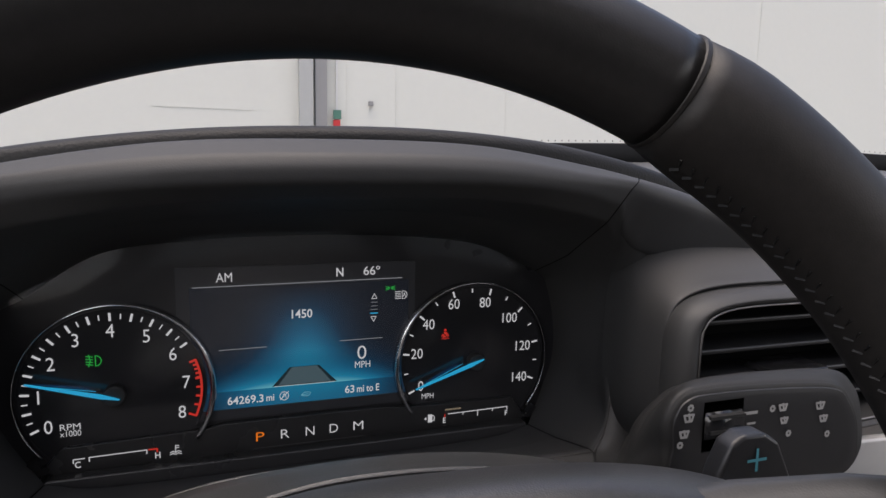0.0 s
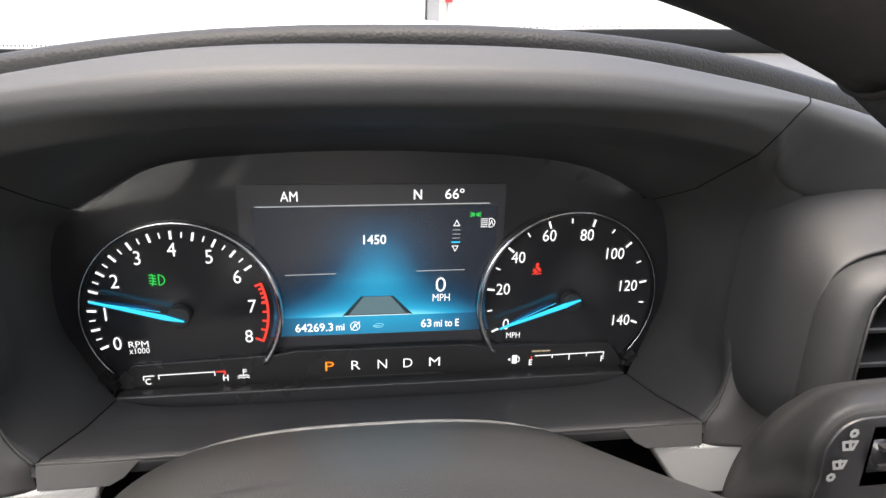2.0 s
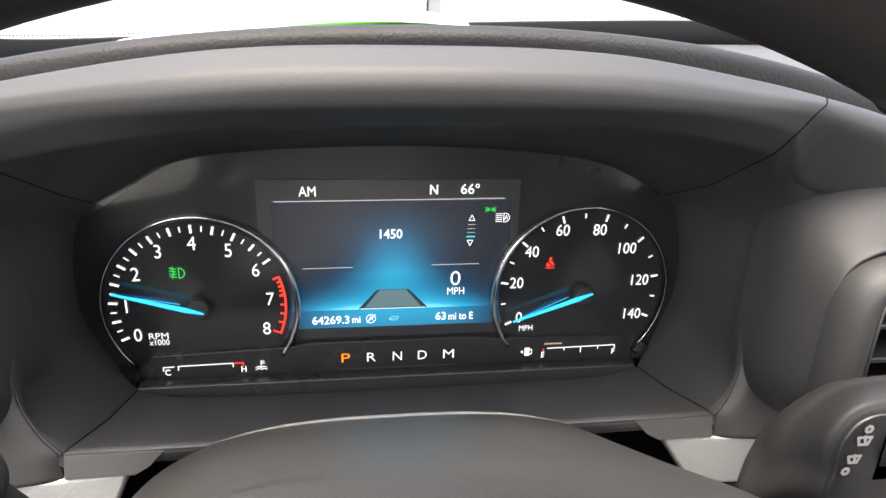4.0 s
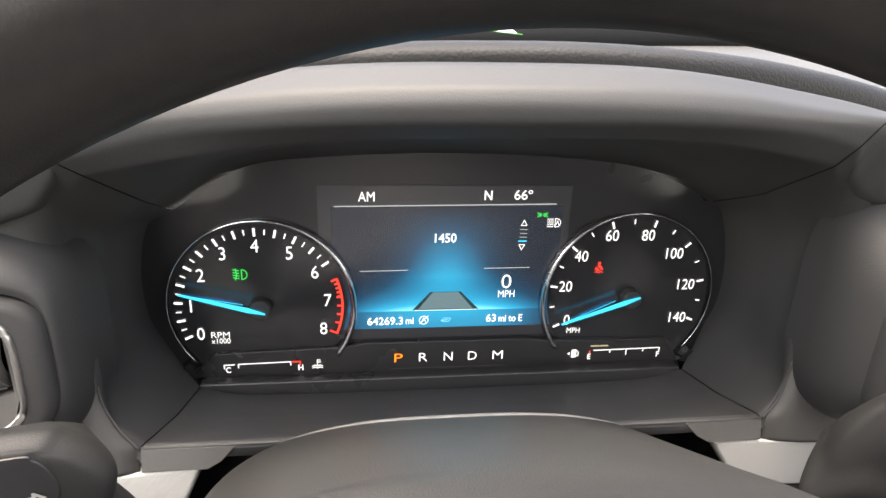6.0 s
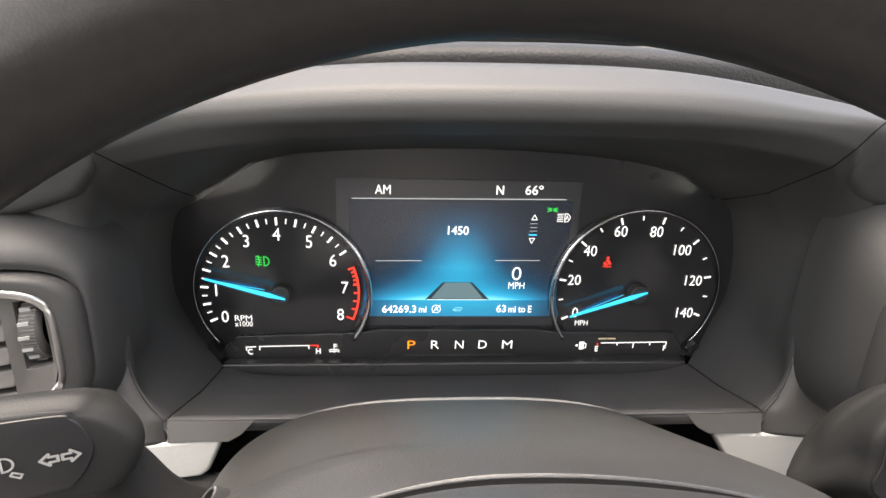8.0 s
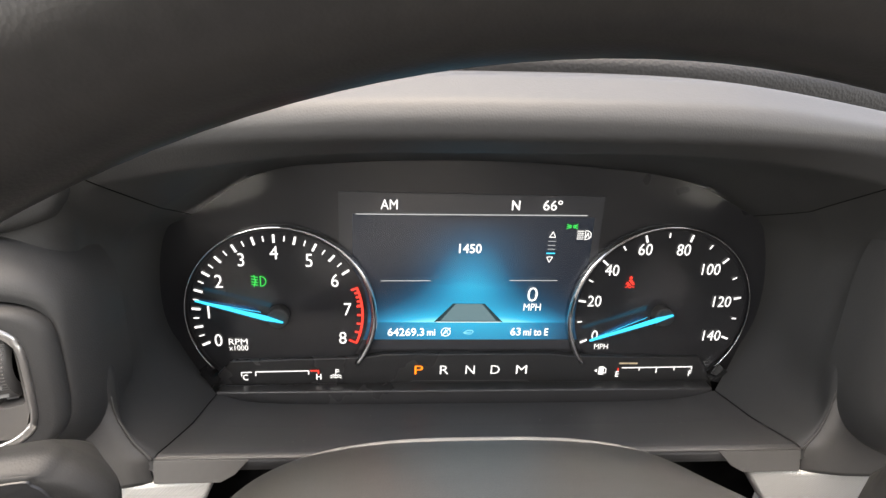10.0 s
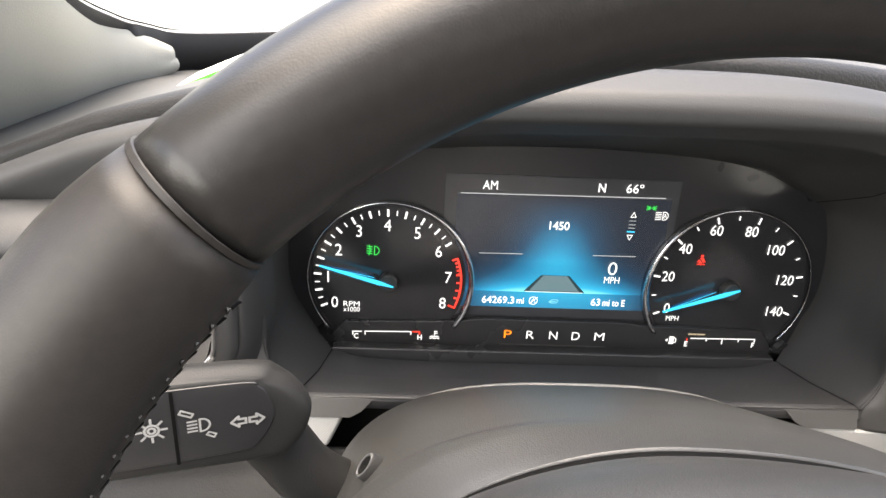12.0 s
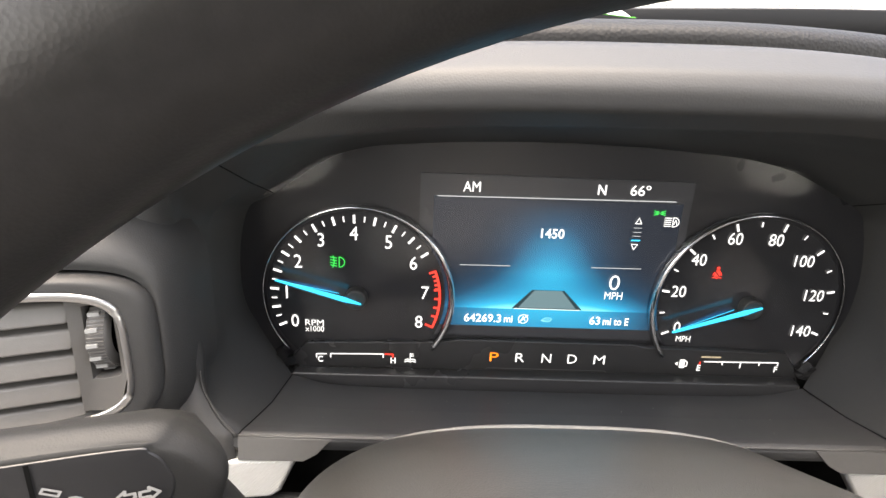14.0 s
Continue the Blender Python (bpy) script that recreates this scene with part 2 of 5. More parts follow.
# ---- outside ----
def outside():
    g = mesh("ground", [(-400, -400, 0), (400, -400, 0), (400, 400, 0), (-400, 400, 0)], [(0, 1, 2, 3)], CONCRETE)
    tagged(new("ground", g), "pale concrete yard in front of the building", "ground", kind="structure")
    w = thing("building", "white painted building wall with panels and a post", "building", (0, 7, 0))
    part("wall", block("wall", (-22, 7.0, 0), (22, 7.4, 4.6), WHITEWALL), w)
    part("post", block("post", (0.685, 6.86, 0), (0.835, 6.998, 4.5), mat("pale_post", (0.36, 0.37, 0.36), 0.6, vary=0.08)), w, "pale square steel post")
    part("downpipe", block("downpipe", (0.865, 6.9, 0), (0.995, 6.998, 4.5), GREYMETAL), w, "grey downpipe")
    part("conduit", block("conduit", (1.105, 6.97, 0), (1.125, 6.998, 4.5), mat("pale_conduit", (0.55, 0.56, 0.55), 0.6)), w, "thin pale conduit")
    part("panel", block("panel", (-0.85, 6.9945, 1.86), (0.20, 6.998, 2.33), WHITEWALL), w, "raised white wall panel")
    part("switch_box", block("switch_box", (1.07, 6.93, 1.80), (1.16, 6.969, 1.90), mat("green_box", (0.06, 0.16, 0.12), 0.5)), w, "small green switch box")
    part("switch_tag", block("switch_tag", (1.07, 6.94, 1.72), (1.15, 6.969, 1.79), REDTHING), w, "small red tag")
    for x in (1.23, 1.82, 3.25, 5.0, 7.2):
        part("joint", block("joint", (x, 6.994, 0), (x + 0.015, 6.998, 4.5), WHITEWALL), w)
    part("lamp", block("lamp", (1.49, 6.95, 1.97), (1.54, 6.998, 2.02), GREYMETAL), w, "small dark wall fitting")


outside()


# ---- instrument cluster ----
TACH_X, SPEED_X = -0.1117, 0.1140
HUBS = {TACH_X: (1.1357, 0.0523), SPEED_X: (1.1370, 0.0545)}
SCALES = {TACH_X: (-0.1117, 1.1355), SPEED_X: (0.1125, 1.1383)}
cluster = thing("instrument_cluster", "black car instrument cluster with two lit dials and a blue screen", "instrument cluster", (0, 0.01, 1.10))


def face_outline(grow=0.0):
    top = [(x, 1.2295 - 0.62 * x * x - 30 * x ** 4 + grow) for x in np.linspace(-0.150, 0.150, 25)]
    right = [(0.165, 1.198), (0.175, 1.18), (0.178 + grow, 1.15), (0.173, 1.12), (0.156, 1.094)]
    pts = top + right + [(-x, z) for x, z in reversed(right)]
    pts = [(x * 1.05, 1.15 + (z - 1.15) * (1.10 if z > 1.15 else 1.02)) for x, z in pts]
    return pts[::-1]


part("face_panel", prism("face_panel", face_outline(), 0.0020, 0.02, DIAL), cluster, "matt black dial face panel")


# unseen plate added behind the face to keep daylight from leaking through
part("back_plate", block("back_plate", (-0.20, 0.022, 1.03), (0.20, 0.030, 1.25), GAPSHADE), cluster)


def dial(name, cx, label):
    d = new(name)
    d.parent = cluster
    hz, ring = HUBS[cx]
    d.location = Vector((cx, 0, hz)) - cluster.location
    tagged(d, label)
    disc = [(cx + (ring - 0.002) * math.cos(t), hz + (ring - 0.002) * math.sin(t)) for t in np.linspace(0, 2 * math.pi, 96, endpoint=False)]
    part("dial_plate", prism("dial_plate", disc[::-1], 0.0006, 0.0010, DIALGLOSS), d)
    return d


def ring_bar(name, cx, a0, a1, r, parent, wide=0.0011, deep=0.008):
    """The chrome hoop round a dial, standing proud of the face, thicker on the side towards the screen."""
    rows = []
    mid = (a0 + a1) / 2
    for a in np.linspace(a0, a1, 90):
        c, s = math.cos(radians(a)), math.sin(radians(a))
        inner = 0.5 + 0.5 * math.copysign(1, -cx) * c
        w = 0.0004 + 0.0030 * max(0, inner) ** 1.6
        dp = deep * (0.25 + 0.75 * max(0, inner))
        sec = [(r - 0.0002, 0.001), (r - 0.0002, -0.0006 - dp * 0.1), (r + w * 0.4, -dp * 0.6), (r + w, -dp * 0.45), (r + w + 0.0004, 0.001)]
        rows.append([(cx + q * c, y, HUBS[cx][0] + q * s) for q, y in sec])
    ob = part(name, grid(name, rows, CHROME, closed=True, caps=True), parent, "bright chrome dial ring")
    return ob


tach = dial("tachometer", TACH_X, "round black tachometer dial with white figures and a red zone")
speedo = dial("speedometer", SPEED_X, "round black speedometer dial with white figures")
ring_bar("dial_ring", TACH_X, -36, 222, HUBS[TACH_X][1], tach)
ring_bar("dial_ring", SPEED_X, -42, 216, HUBS[SPEED_X][1], speedo)


def at_dial(cx, a, r):
    return SCALES[cx][0] + r * math.cos(radians(a)), SCALES[cx][1] + r * math.sin(radians(a))


def ticks(name, cx, angles, r0, r1, wide, material, parent):
    for a in angles:
        strokes(name, [[at_dial(cx, a, r0), at_dial(cx, a, r1)]], wide, material, parent, -0.0004)


T0, T8 = 203.9, -21.2
tach_angle = lambda v: T0 + (T8 - T0) * v / 8
ticks("major_tick", TACH_X, [tach_angle(v / 2) for v in range(0, 13)], 0.0442, 0.0481, 0.0013, WHITE_L, tach)
ticks("minor_tick", TACH_X, [tach_angle(v / 2 + 0.25) for v in range(0, 12)], 0.0450, 0.0477, 0.0007, WHITE_L, tach)
strokes("red_zone", [arc(*SCALES[TACH_X], 0.0472, tach_angle(6.5), tach_angle(8.05), 30), [at_dial(TACH_X, tach_angle(8.05), 0.0472), at_dial(TACH_X, tach_angle(8.05), 0.0430)],
        [at_dial(TACH_X, tach_angle(6.5), 0.0472), at_dial(TACH_X, tach_angle(6.5), 0.0440)]]
        + [[at_dial(TACH_X, tach_angle(6.5 + 0.12 * i), 0.0472), at_dial(TACH_X, tach_angle(6.5 + 0.12 * i), 0.0452)] for i in range(1, 5)]
        + [[at_dial(TACH_X, tach_angle(v), 0.0472), at_dial(TACH_X, tach_angle(v), 0.0445)] for v in (7, 7.25, 7.5, 7.75)], 0.0013, RED_L, tach, -0.0004)
for word, x, z in (("0", -0.1470, 1.1190), ("1", -0.1510, 1.1370), ("2", -0.1440, 1.1560), ("3", -0.1310, 1.1690), ("4", -0.1130, 1.1735), ("5", -0.0940, 1.1690),
                   ("6", -0.0800, 1.1570), ("7", -0.0730, 1.1390), ("8", -0.0760, 1.1205)):
    text("figure", word, x, z, 0.0078, WHITE_L, tach, -0.0004, bold=-0.003)
text("unit_word", "RPM", -0.1360, 1.1180, 0.0037, WHITE_L, tach, -0.0004, wide=0.0105, bold=-0.004)
text("unit_word", "x1000", -0.1360, 1.1140, 0.0035, WHITE_L, tach, -0.0004, wide=0.0108, bold=-0.004)
M0, M140 = 204.5, -21.5
mph_angle = lambda v: M0 + (M140 - M0) * v / 140
ticks("major_tick", SPEED_X, [mph_angle(v) for v in range(0, 141, 20)], 0.0466, 0.0502, 0.0012, WHITE_L, speedo)
ticks("minor_tick", SPEED_X, [mph_angle(v) for v in range(10, 141, 20)], 0.0473, 0.0496, 0.0008, WHITE_L, speedo)
for word, x, z in (("0", 0.0750, 1.1220), ("20", 0.0720, 1.1450), ("40", 0.0800, 1.1648), ("60", 0.0980, 1.1780), ("80", 0.1210, 1.1780), ("100", 0.1400, 1.1660),
                   ("120", 0.1510, 1.1450), ("140", 0.1490, 1.1220)):
    text("figure", word, x, z, 0.0070, WHITE_L, speedo, -0.0004, bold=-0.003)
text("unit_word", "MPH", 0.0800, 1.1145, 0.0037, WHITE_L, speedo, -0.0004, wide=0.0085, bold=-0.004)


def wedge_glow():
    """A glowing colour that stands in for the dim blue light beside a pointer; it fades away from the pointer's lit
    edge.
    """
    m = glow("lit_needle_glow_wedge", (0.0, 0.10, 0.30), 1.0)
    n, link = m.node_tree.nodes, m.node_tree.links.new
    fade, clear, mix = n.new("ShaderNodeVertexColor"), n.new("ShaderNodeBsdfTransparent"), n.new("ShaderNodeMixShader")
    fade.layer_name = "fade"
    link(fade.outputs["Color"], mix.inputs[0]), link(clear.outputs[0], mix.inputs[1]), link(n["Principled BSDF"].outputs[0], mix.inputs[2])
    link(mix.outputs[0], n["Material Output"].inputs["Surface"])
    return m


def needle_flank(tip, end, top, parent):
    """A thin glowing wedge, added over a pointer in place of its spilled light, clear along its outer side."""
    verts, faces, fade = [], [], []
    a, b, c = np.array(tip), np.array(end), np.array(top)
    for i in range(13):
        u = i / 12
        for j in range(5):
            p = a + (b - a) * u + (c - b) * u * j / 4
            verts.append((p[0], -0.0056, p[1]))
            fade.append((1 - j / 4) ** 1.6 * (0.35 + 0.65 * (1 - u)) * min(1, (1 - u) * 6))
    for i in range(12):
        for j in range(4):
            k = i * 5 + j
            faces.append((k, k + 1, k + 6, k + 5))
    me = mesh("needle_flank", verts, faces, WEDGE)
    layer = me.color_attributes.new("fade", "FLOAT_COLOR", "POINT")
    layer.data.foreach_set("color", [x for f in fade for x in (f, f, f, 1.0)])
    part("needle_flank", me, parent, "dim blue glow beside the needle")


def needle(cx, tip, tail, parent):
    """A tapered lit pointer that stands over the dial on a dark hub."""
    a, b = np.array(tip), np.array(tail)
    d = (b - a) / np.linalg.norm(b - a)
    s = np.array((-d[1], d[0]))
    n = b - d * 0.010
    out = [a - s * 0.0003, a + s * 0.0003, n + s * 0.0012, b + s * 0.0002, b - s * 0.0002, n - s * 0.0012]
    part("needle", prism("needle", [tuple(p) for p in out][::-1], -0.0085, -0.0070, CYAN_L), parent, "bright blue lit needle")
    hub = [(cx + 0.0062 * math.cos(t), HUBS[cx][0] + 0.0062 * math.sin(t)) for t in np.linspace(0, 2 * math.pi, 40, endpoint=False)]
    h = part("needle_hub", prism("needle_hub", hub[::-1], -0.0066, 0.0006, SOFT), parent, "round black needle hub")
    soften(h, 0.0012, 2)


WEDGE = wedge_glow()
needle_flank((-0.1546, 1.1474), (-0.1209, 1.1398), (-0.1215, 1.1440), tach)
needle_flank((0.0702, 1.1228), (0.1032, 1.1371), (0.0990, 1.1408), speedo)
strokes("needle_edge", [[(-0.1540, 1.1463), (-0.1209, 1.1398)]], 0.0004, CYAN_L, tach, -0.0060)
needle(TACH_X, (-0.1553, 1.1475), (-0.1085, 1.1342), tach)
strokes("needle_edge", [[(0.0714, 1.1227), (0.1032, 1.1371)]], 0.0004, CYAN_L, speedo, -0.0060)
needle(SPEED_X, (0.0695, 1.1225), (0.1182, 1.1395), speedo)

# green fog light and red seat belt telltales
strokes("fog_light_icon", [arc(0, 0, 1, -90, 90, 12) + [(0, 1), (0, -1)], [(-0.5, 0.8), (-1.6, 1.0)], [(-0.5, 0.27), (-1.6, 0.45)], [(-0.5, -0.27), (-1.6, -0.1)], [(-0.5, -0.8), (-1.6, -0.6)], [(-1.1, 1.2), (-0.9, 0), (-1.2, -1.1)]],
        0.0006, GREEN_L, tach, -0.0004, (-0.1212, 1.1562), 0.0030, "green fog light symbol")
strokes("seat_belt_icon", [[(-1.35, -1.45), (-0.6, -1.25), (0, -1.6), (0.6, -1.25), (1.35, -1.45)], [(-0.95, 0.2), (-1.25, -0.6)], [(0.95, 0.2), (1.25, -0.6)]],
        0.0005, RED_L, speedo, -0.0004, (0.0920, 1.1570), 0.0020, "red seat belt symbol",
        fills=[arc(0, 1.55, 0.5, 0, 330, 11), [(-0.9, -1.0), (0.45, -1.0), (-0.78, 0.35)], [(0.9, -0.95), (0.75, 0.6), (0.3, 0.95), (-0.3, 0.95), (-0.6, 0.75)]])


# ---- centre screen ----
def screen_glow():
    """A lit screen: a dark ground, a blue dome of light in the middle and a bright horizon below."""
    m = bpy.data.materials.new("lit_screen")
    m.use_nodes = True
    n, link = m.node_tree.nodes, m.node_tree.links.new
    b = n["Principled BSDF"]
    b.inputs["Base Color"].default_value, b.inputs["Roughness"].default_value = (0.012, 0.013, 0.016, 1), 0.25
    pos, sep = n.new("ShaderNodeTexCoord"), n.new("ShaderNodeSeparateXYZ")
    link(pos.outputs["Object"], sep.inputs[0])

    def op(kind, a, c=None, d=None):
        o = n.new("ShaderNodeMath")
        o.operation = kind
        for i, v in enumerate((a, c, d)):
            if v is None:
                continue
            if isinstance(v, (int, float)):
                o.inputs[i].default_value = v
            else:
                link(v, o.inputs[i])
        return o.outputs[0]

    x, z = sep.outputs[0], sep.outputs[2]
    # dome: centred, wide at the horizon, falling off upwards and sideways
    up = op("DIVIDE", op("SUBTRACT", z, 1.1300 - 1.10), 0.064)
    wide = op("ADD", 0.023, op("MULTIPLY", op("POWER", op("MAXIMUM", op("SUBTRACT", 1.0, op("MULTIPLY", up, 1.9)), 0.0), 2.0), 0.030))
    side = op("DIVIDE", op("ADD", x, 0.002), wide)
    dome = op("MULTIPLY", op("EXPONENT", op("MULTIPLY", op("MULTIPLY", side, side), -1.0)), op("MAXIMUM", op("SUBTRACT", 1.0, op("MULTIPLY", op("ABSOLUTE", op("SUBTRACT", up, 0.35)), 1.5)), 0.0))
    horizon = op("EXPONENT", op("MULTIPLY", op("MAXIMUM", up, 0.0), -9.0))
    fade = op("EXPONENT", op("MULTIPLY", op("POWER", op("ABSOLUTE", op("DIVIDE", op("ADD", x, 0.002), 0.056)), 4.0), -1.0))
    floor_ = op("LESS_THAN", up, 0.0)
    light = op("ADD", op("MULTIPLY", dome, 0.60), op("MULTIPLY", op("MULTIPLY", horizon, fade), op("SUBTRACT", 0.80, op("MULTIPLY", floor_, 0.42))))
    ramp = n.new("ShaderNodeValToRGB")
    r = ramp.color_ramp
    r.elements[0].position, r.elements[0].color = 0.0, (0.010, 0.013, 0.020, 1)
    r.elements[1].position, r.elements[1].color = 1.0, (0.20, 0.75, 0.92, 1)
    for p, c in ((0.18, (0.008, 0.045, 0.095, 1)), (0.42, (0.010, 0.16, 0.32, 1)), (0.72, (0.015, 0.36, 0.62, 1))):
        e = r.elements.new(p)
        e.color = c
    link(light, ramp.inputs[0])
    link(ramp.outputs[0], b.inputs["Emission Color"])
    b.inputs["Emission Strength"].default_value = 0.235
    return m


SCREEN = screen_glow()
screen = new("display_screen")
screen.parent = cluster
tagged(screen, "rectangular lit display with a blue glow and a grey road")
part("screen_surround", prism("screen_surround", [(-0.0775, 1.2085), (0.0705, 1.2085), (0.0705, 1.1120), (-0.0775, 1.1120)][::-1], 0.0012, 0.0030, SCREENBLACK), screen)
me = mesh("lit_area", [(-0.0700, 0.0011, 1.1186), (0.0660, 0.0011, 1.1186), (0.0660, 0.0011, 1.1962), (-0.0700, 0.0011, 1.1962)], [(0, 1, 2, 3)], SCREEN)
part("lit_area", me, screen)
SY = -0.0002
text("screen_word", "AM", -0.0500, 1.2022, 0.0056, WHITE_L, screen, SY, wide=0.0092, bold=-0.003)
text("screen_word", "N", 0.0200, 1.2030, 0.0056, WHITE_L, screen, SY)
text("screen_word", "66º", 0.0408, 1.2033, 0.0058, WHITE_L, screen, SY, wide=0.0108, bold=0.0)
text("screen_word", "1450", -0.0040, 1.1772, 0.0056, WHITE_L, screen, SY, wide=0.0128)
text("screen_word", "0", 0.0343, 1.1490, 0.0090, WHITE_L, screen, SY, wide=0.0060, bold=-0.008)
text("screen_word", "MPH", 0.0348, 1.1408, 0.0045, WHITE_L, screen, SY, wide=0.0102, bold=-0.003)
text("screen_word", "64269.3", -0.0392, 1.1242, 0.0052, WHITE_L, screen, SY, wide=0.0215)
text("screen_word", "mi", -0.0243, 1.1240, 0.0042, WHITE_L, screen, SY, wide=0.0048)
text("screen_word", "63", 0.0262, 1.1246, 0.0052, WHITE_L, screen, SY, wide=0.0062)
text("screen_word", "mi to E", 0.0385, 1.1243, 0.0048, WHITE_L, screen, SY, wide=0.0150)
strokes("rule", [[(-0.0680, 1.1965), (0.0610, 1.1978)]], 0.0005, GREY_L, screen, SY)
strokes("rule", [[(-0.0540, 1.1570), (-0.0260, 1.1573)]], 0.0004, GREY_L, screen, SY)
strokes("rule", [[(0.0200, 1.1578), (0.0480, 1.1580)]], 0.0004, GREY_L, screen, SY)
strokes("scroll_arrow", [[(-1, -0.9), (0, 1), (1, -0.9), (-1, -0.9)]], 0.0004, WHITE_L, screen, SY, (0.0425, 1.1862), 0.0017)
strokes("scroll_arrow", [[(-1, 0.9), (0, -1), (1, 0.9), (-1, 0.9)]], 0.0004, WHITE_L, screen, SY, (0.0420, 1.1711), 0.0017)
for z in (1.1822, 1.1797, 1.1774):
    strokes("scroll_bar", [[(0.0403, z), (0.0446, z)]], 0.0003, GREY_L, screen, SY)
strokes("scroll_bar", [[(0.0400, 1.1749), (0.0446, 1.1749)]], 0.0007, CYAN_L, screen, SY, label="lit blue scroll bar")
ROAD = glow("lit_road", (0.10, 0.17, 0.20), 1.0)
ROADEDGE = glow("lit_road_edge", (0.01, 0.03, 0.04), 1.0)
strokes("road", [], 0, ROADEDGE, screen, 0.0001, fills=[[(-0.0230, 1.1308), (0.0180, 1.1308), (0.0065, 1.1428), (-0.0122, 1.1428)]], label="grey road with a dark edge")
strokes("road_lane", [], 0, ROAD, screen, -0.0001, fills=[[(-0.0192, 1.1316), (0.0142, 1.1316), (0.0050, 1.1426), (-0.0107, 1.1426)]])
strokes("road_end", [[(-0.0215, 1.1309), (0.0165, 1.1309)]], 0.0004, glow("lit_pale", (0.75, 0.9, 0.95), 1.0), screen, SY)
strokes("stop_start_icon", [arc(0, 0, 1, 0, 360, 18), [(-0.9, -0.9), (1.0, 1.0)], [(-0.5, -0.5), (0, 0.6), (0.45, -0.5)]], 0.0004, WHITE_L, screen, SY, (-0.0157, 1.1243), 0.0027)
strokes("leaf_icon", [[(-1.3, -0.2), (-0.4, 0.5), (0.8, 0.5), (1.2, 0.2), (0.6, -0.5), (-0.5, -0.5), (-1.3, -0.2)], [(-1.0, -0.2), (0.5, 0.05)]], 0.0004, LEAF_L, screen, SY, (-0.0020, 1.1242), 0.0024)
strokes("side_lamp_icon", [arc(-0.9, 0, 0.55, -90, 90, 8) + [(-0.9, 0.55), (-0.9, -0.55)], arc(0.9, 0, 0.55, 90, 270, 8) + [(0.9, -0.55), (0.9, 0.55)], [(-1.1, 0.4), (-1.9, 0.8)], [(-1.1, 0), (-1.9, 0)], [(-1.1, -0.4), (-1.9, -0.8)],
        [(1.1, 0.4), (1.9, 0.8)], [(1.1, 0), (1.9, 0)], [(1.1, -0.4), (1.9, -0.8)]], 0.0005, GREEN_L, screen, SY, (0.0532, 1.1912), 0.0016, "green side lamp symbol")
strokes("auto_beam_icon", [arc(0.4, 0, 1, -90, 90, 12) + [(0.1, 1), (0.1, -1), (0.4, -1)], [(-0.3, 0.9), (-1.7, 0.9)], [(-0.3, 0.45), (-1.7, 0.45)], [(-0.3, 0), (-1.7, 0)], [(-0.3, -0.45), (-1.7, -0.45)], [(-0.3, -0.9), (-1.7, -0.9)],
        [(0.3, -0.5), (0.65, 0.5), (1.0, -0.5)]], 0.0004, WHITE_L, screen, SY, (0.0610, 1.1862), 0.0026)

# ---- lower strip with the gear letters ----
strip = new("gear_strip")
strip.parent = cluster
tagged(strip, "glossy black lower strip with gear letters and two bar gauges")
outline = [(-0.154, 1.0850), (0.156, 1.0850), (0.150, 1.0975), (0.143, 1.1075), (0.060, 1.1090), (0.050, 1.1105), (-0.052, 1.1105), (-0.062, 1.1085), (-0.141, 1.1060), (-0.149, 1.0965)]
soften(part("strip_panel", prism("strip_panel", outline, -0.0022, 0.006, STRIPBLACK), strip), 0.0008, 2)
soften(part("strip_sill", prism("strip_sill", [(-0.148, 1.0800), (0.150, 1.0800), (0.150, 1.0917), (-0.148, 1.0915)], -0.0120, -0.0024, STRIPBLACK), strip, "matt black sill"), 0.0012, 3)
PY = -0.0027
strokes("letter_bezel", [[(-0.0385, 1.0890), (-0.0345, 1.0925), (0.0355, 1.0925), (0.0395, 1.0890)]], 0.0005, GREYEDGE, strip, PY, label="thin grey edge line")
for word, x, w, m in (("P", -0.0310, 0.0050, ORANGE_L), ("R", -0.0157, 0.0052, WHITE_L), ("N", 0.0, 0.0055, WHITE_L), ("D", 0.0153, 0.0054, WHITE_L), ("M", 0.0315, 0.0066, WHITE_L)):
    text("gear_letter", word, x, 1.1000, 0.0058, m, strip, PY, wide=w, bold=-0.008, label="orange lit gear letter" if word == "P" else "")
text("gauge_letter", "C", -0.1328, 1.0955, 0.0039, WHITE_L, strip, PY)
text("gauge_letter", "H", -0.0903, 1.0957, 0.0039, WHITE_L, strip, PY)
text("gauge_letter", "E", 0.0918, 1.0965, 0.0039, WHITE_L, strip, PY)
text("gauge_letter", "F", 0.1385, 1.0968, 0.0039, WHITE_L, strip, PY)
strokes("temperature_bar", [[(-0.1350, 1.0965), (-0.1350, 1.0988), (-0.1292, 1.0990)], [(-0.1268, 1.0968), (-0.1268, 1.0992), (-0.0962, 1.0998), (-0.0962, 1.0975)]], 0.0006, WHITE_L, strip, PY)
strokes("hot_mark", [[(-0.0950, 1.0998), (-0.0905, 1.0998), (-0.0905, 1.0980)]], 0.0009, RED_L, strip, PY)
strokes("coolant_icon", [[(0, -0.3), (0, 1.4)], [(0, 1.3), (0.7, 1.3)], [(0, 0.8), (0.7, 0.8)], [(-1.2, -0.3), (-0.6, 0), (0, -0.3), (0.6, 0), (1.2, -0.3)], [(-1.2, -0.8), (-0.6, -0.5), (0, -0.8), (0.6, -0.5), (1.2, -0.8)]],
        0.0005, WHITE_L, strip, PY, (-0.0803, 1.0970), 0.0026)
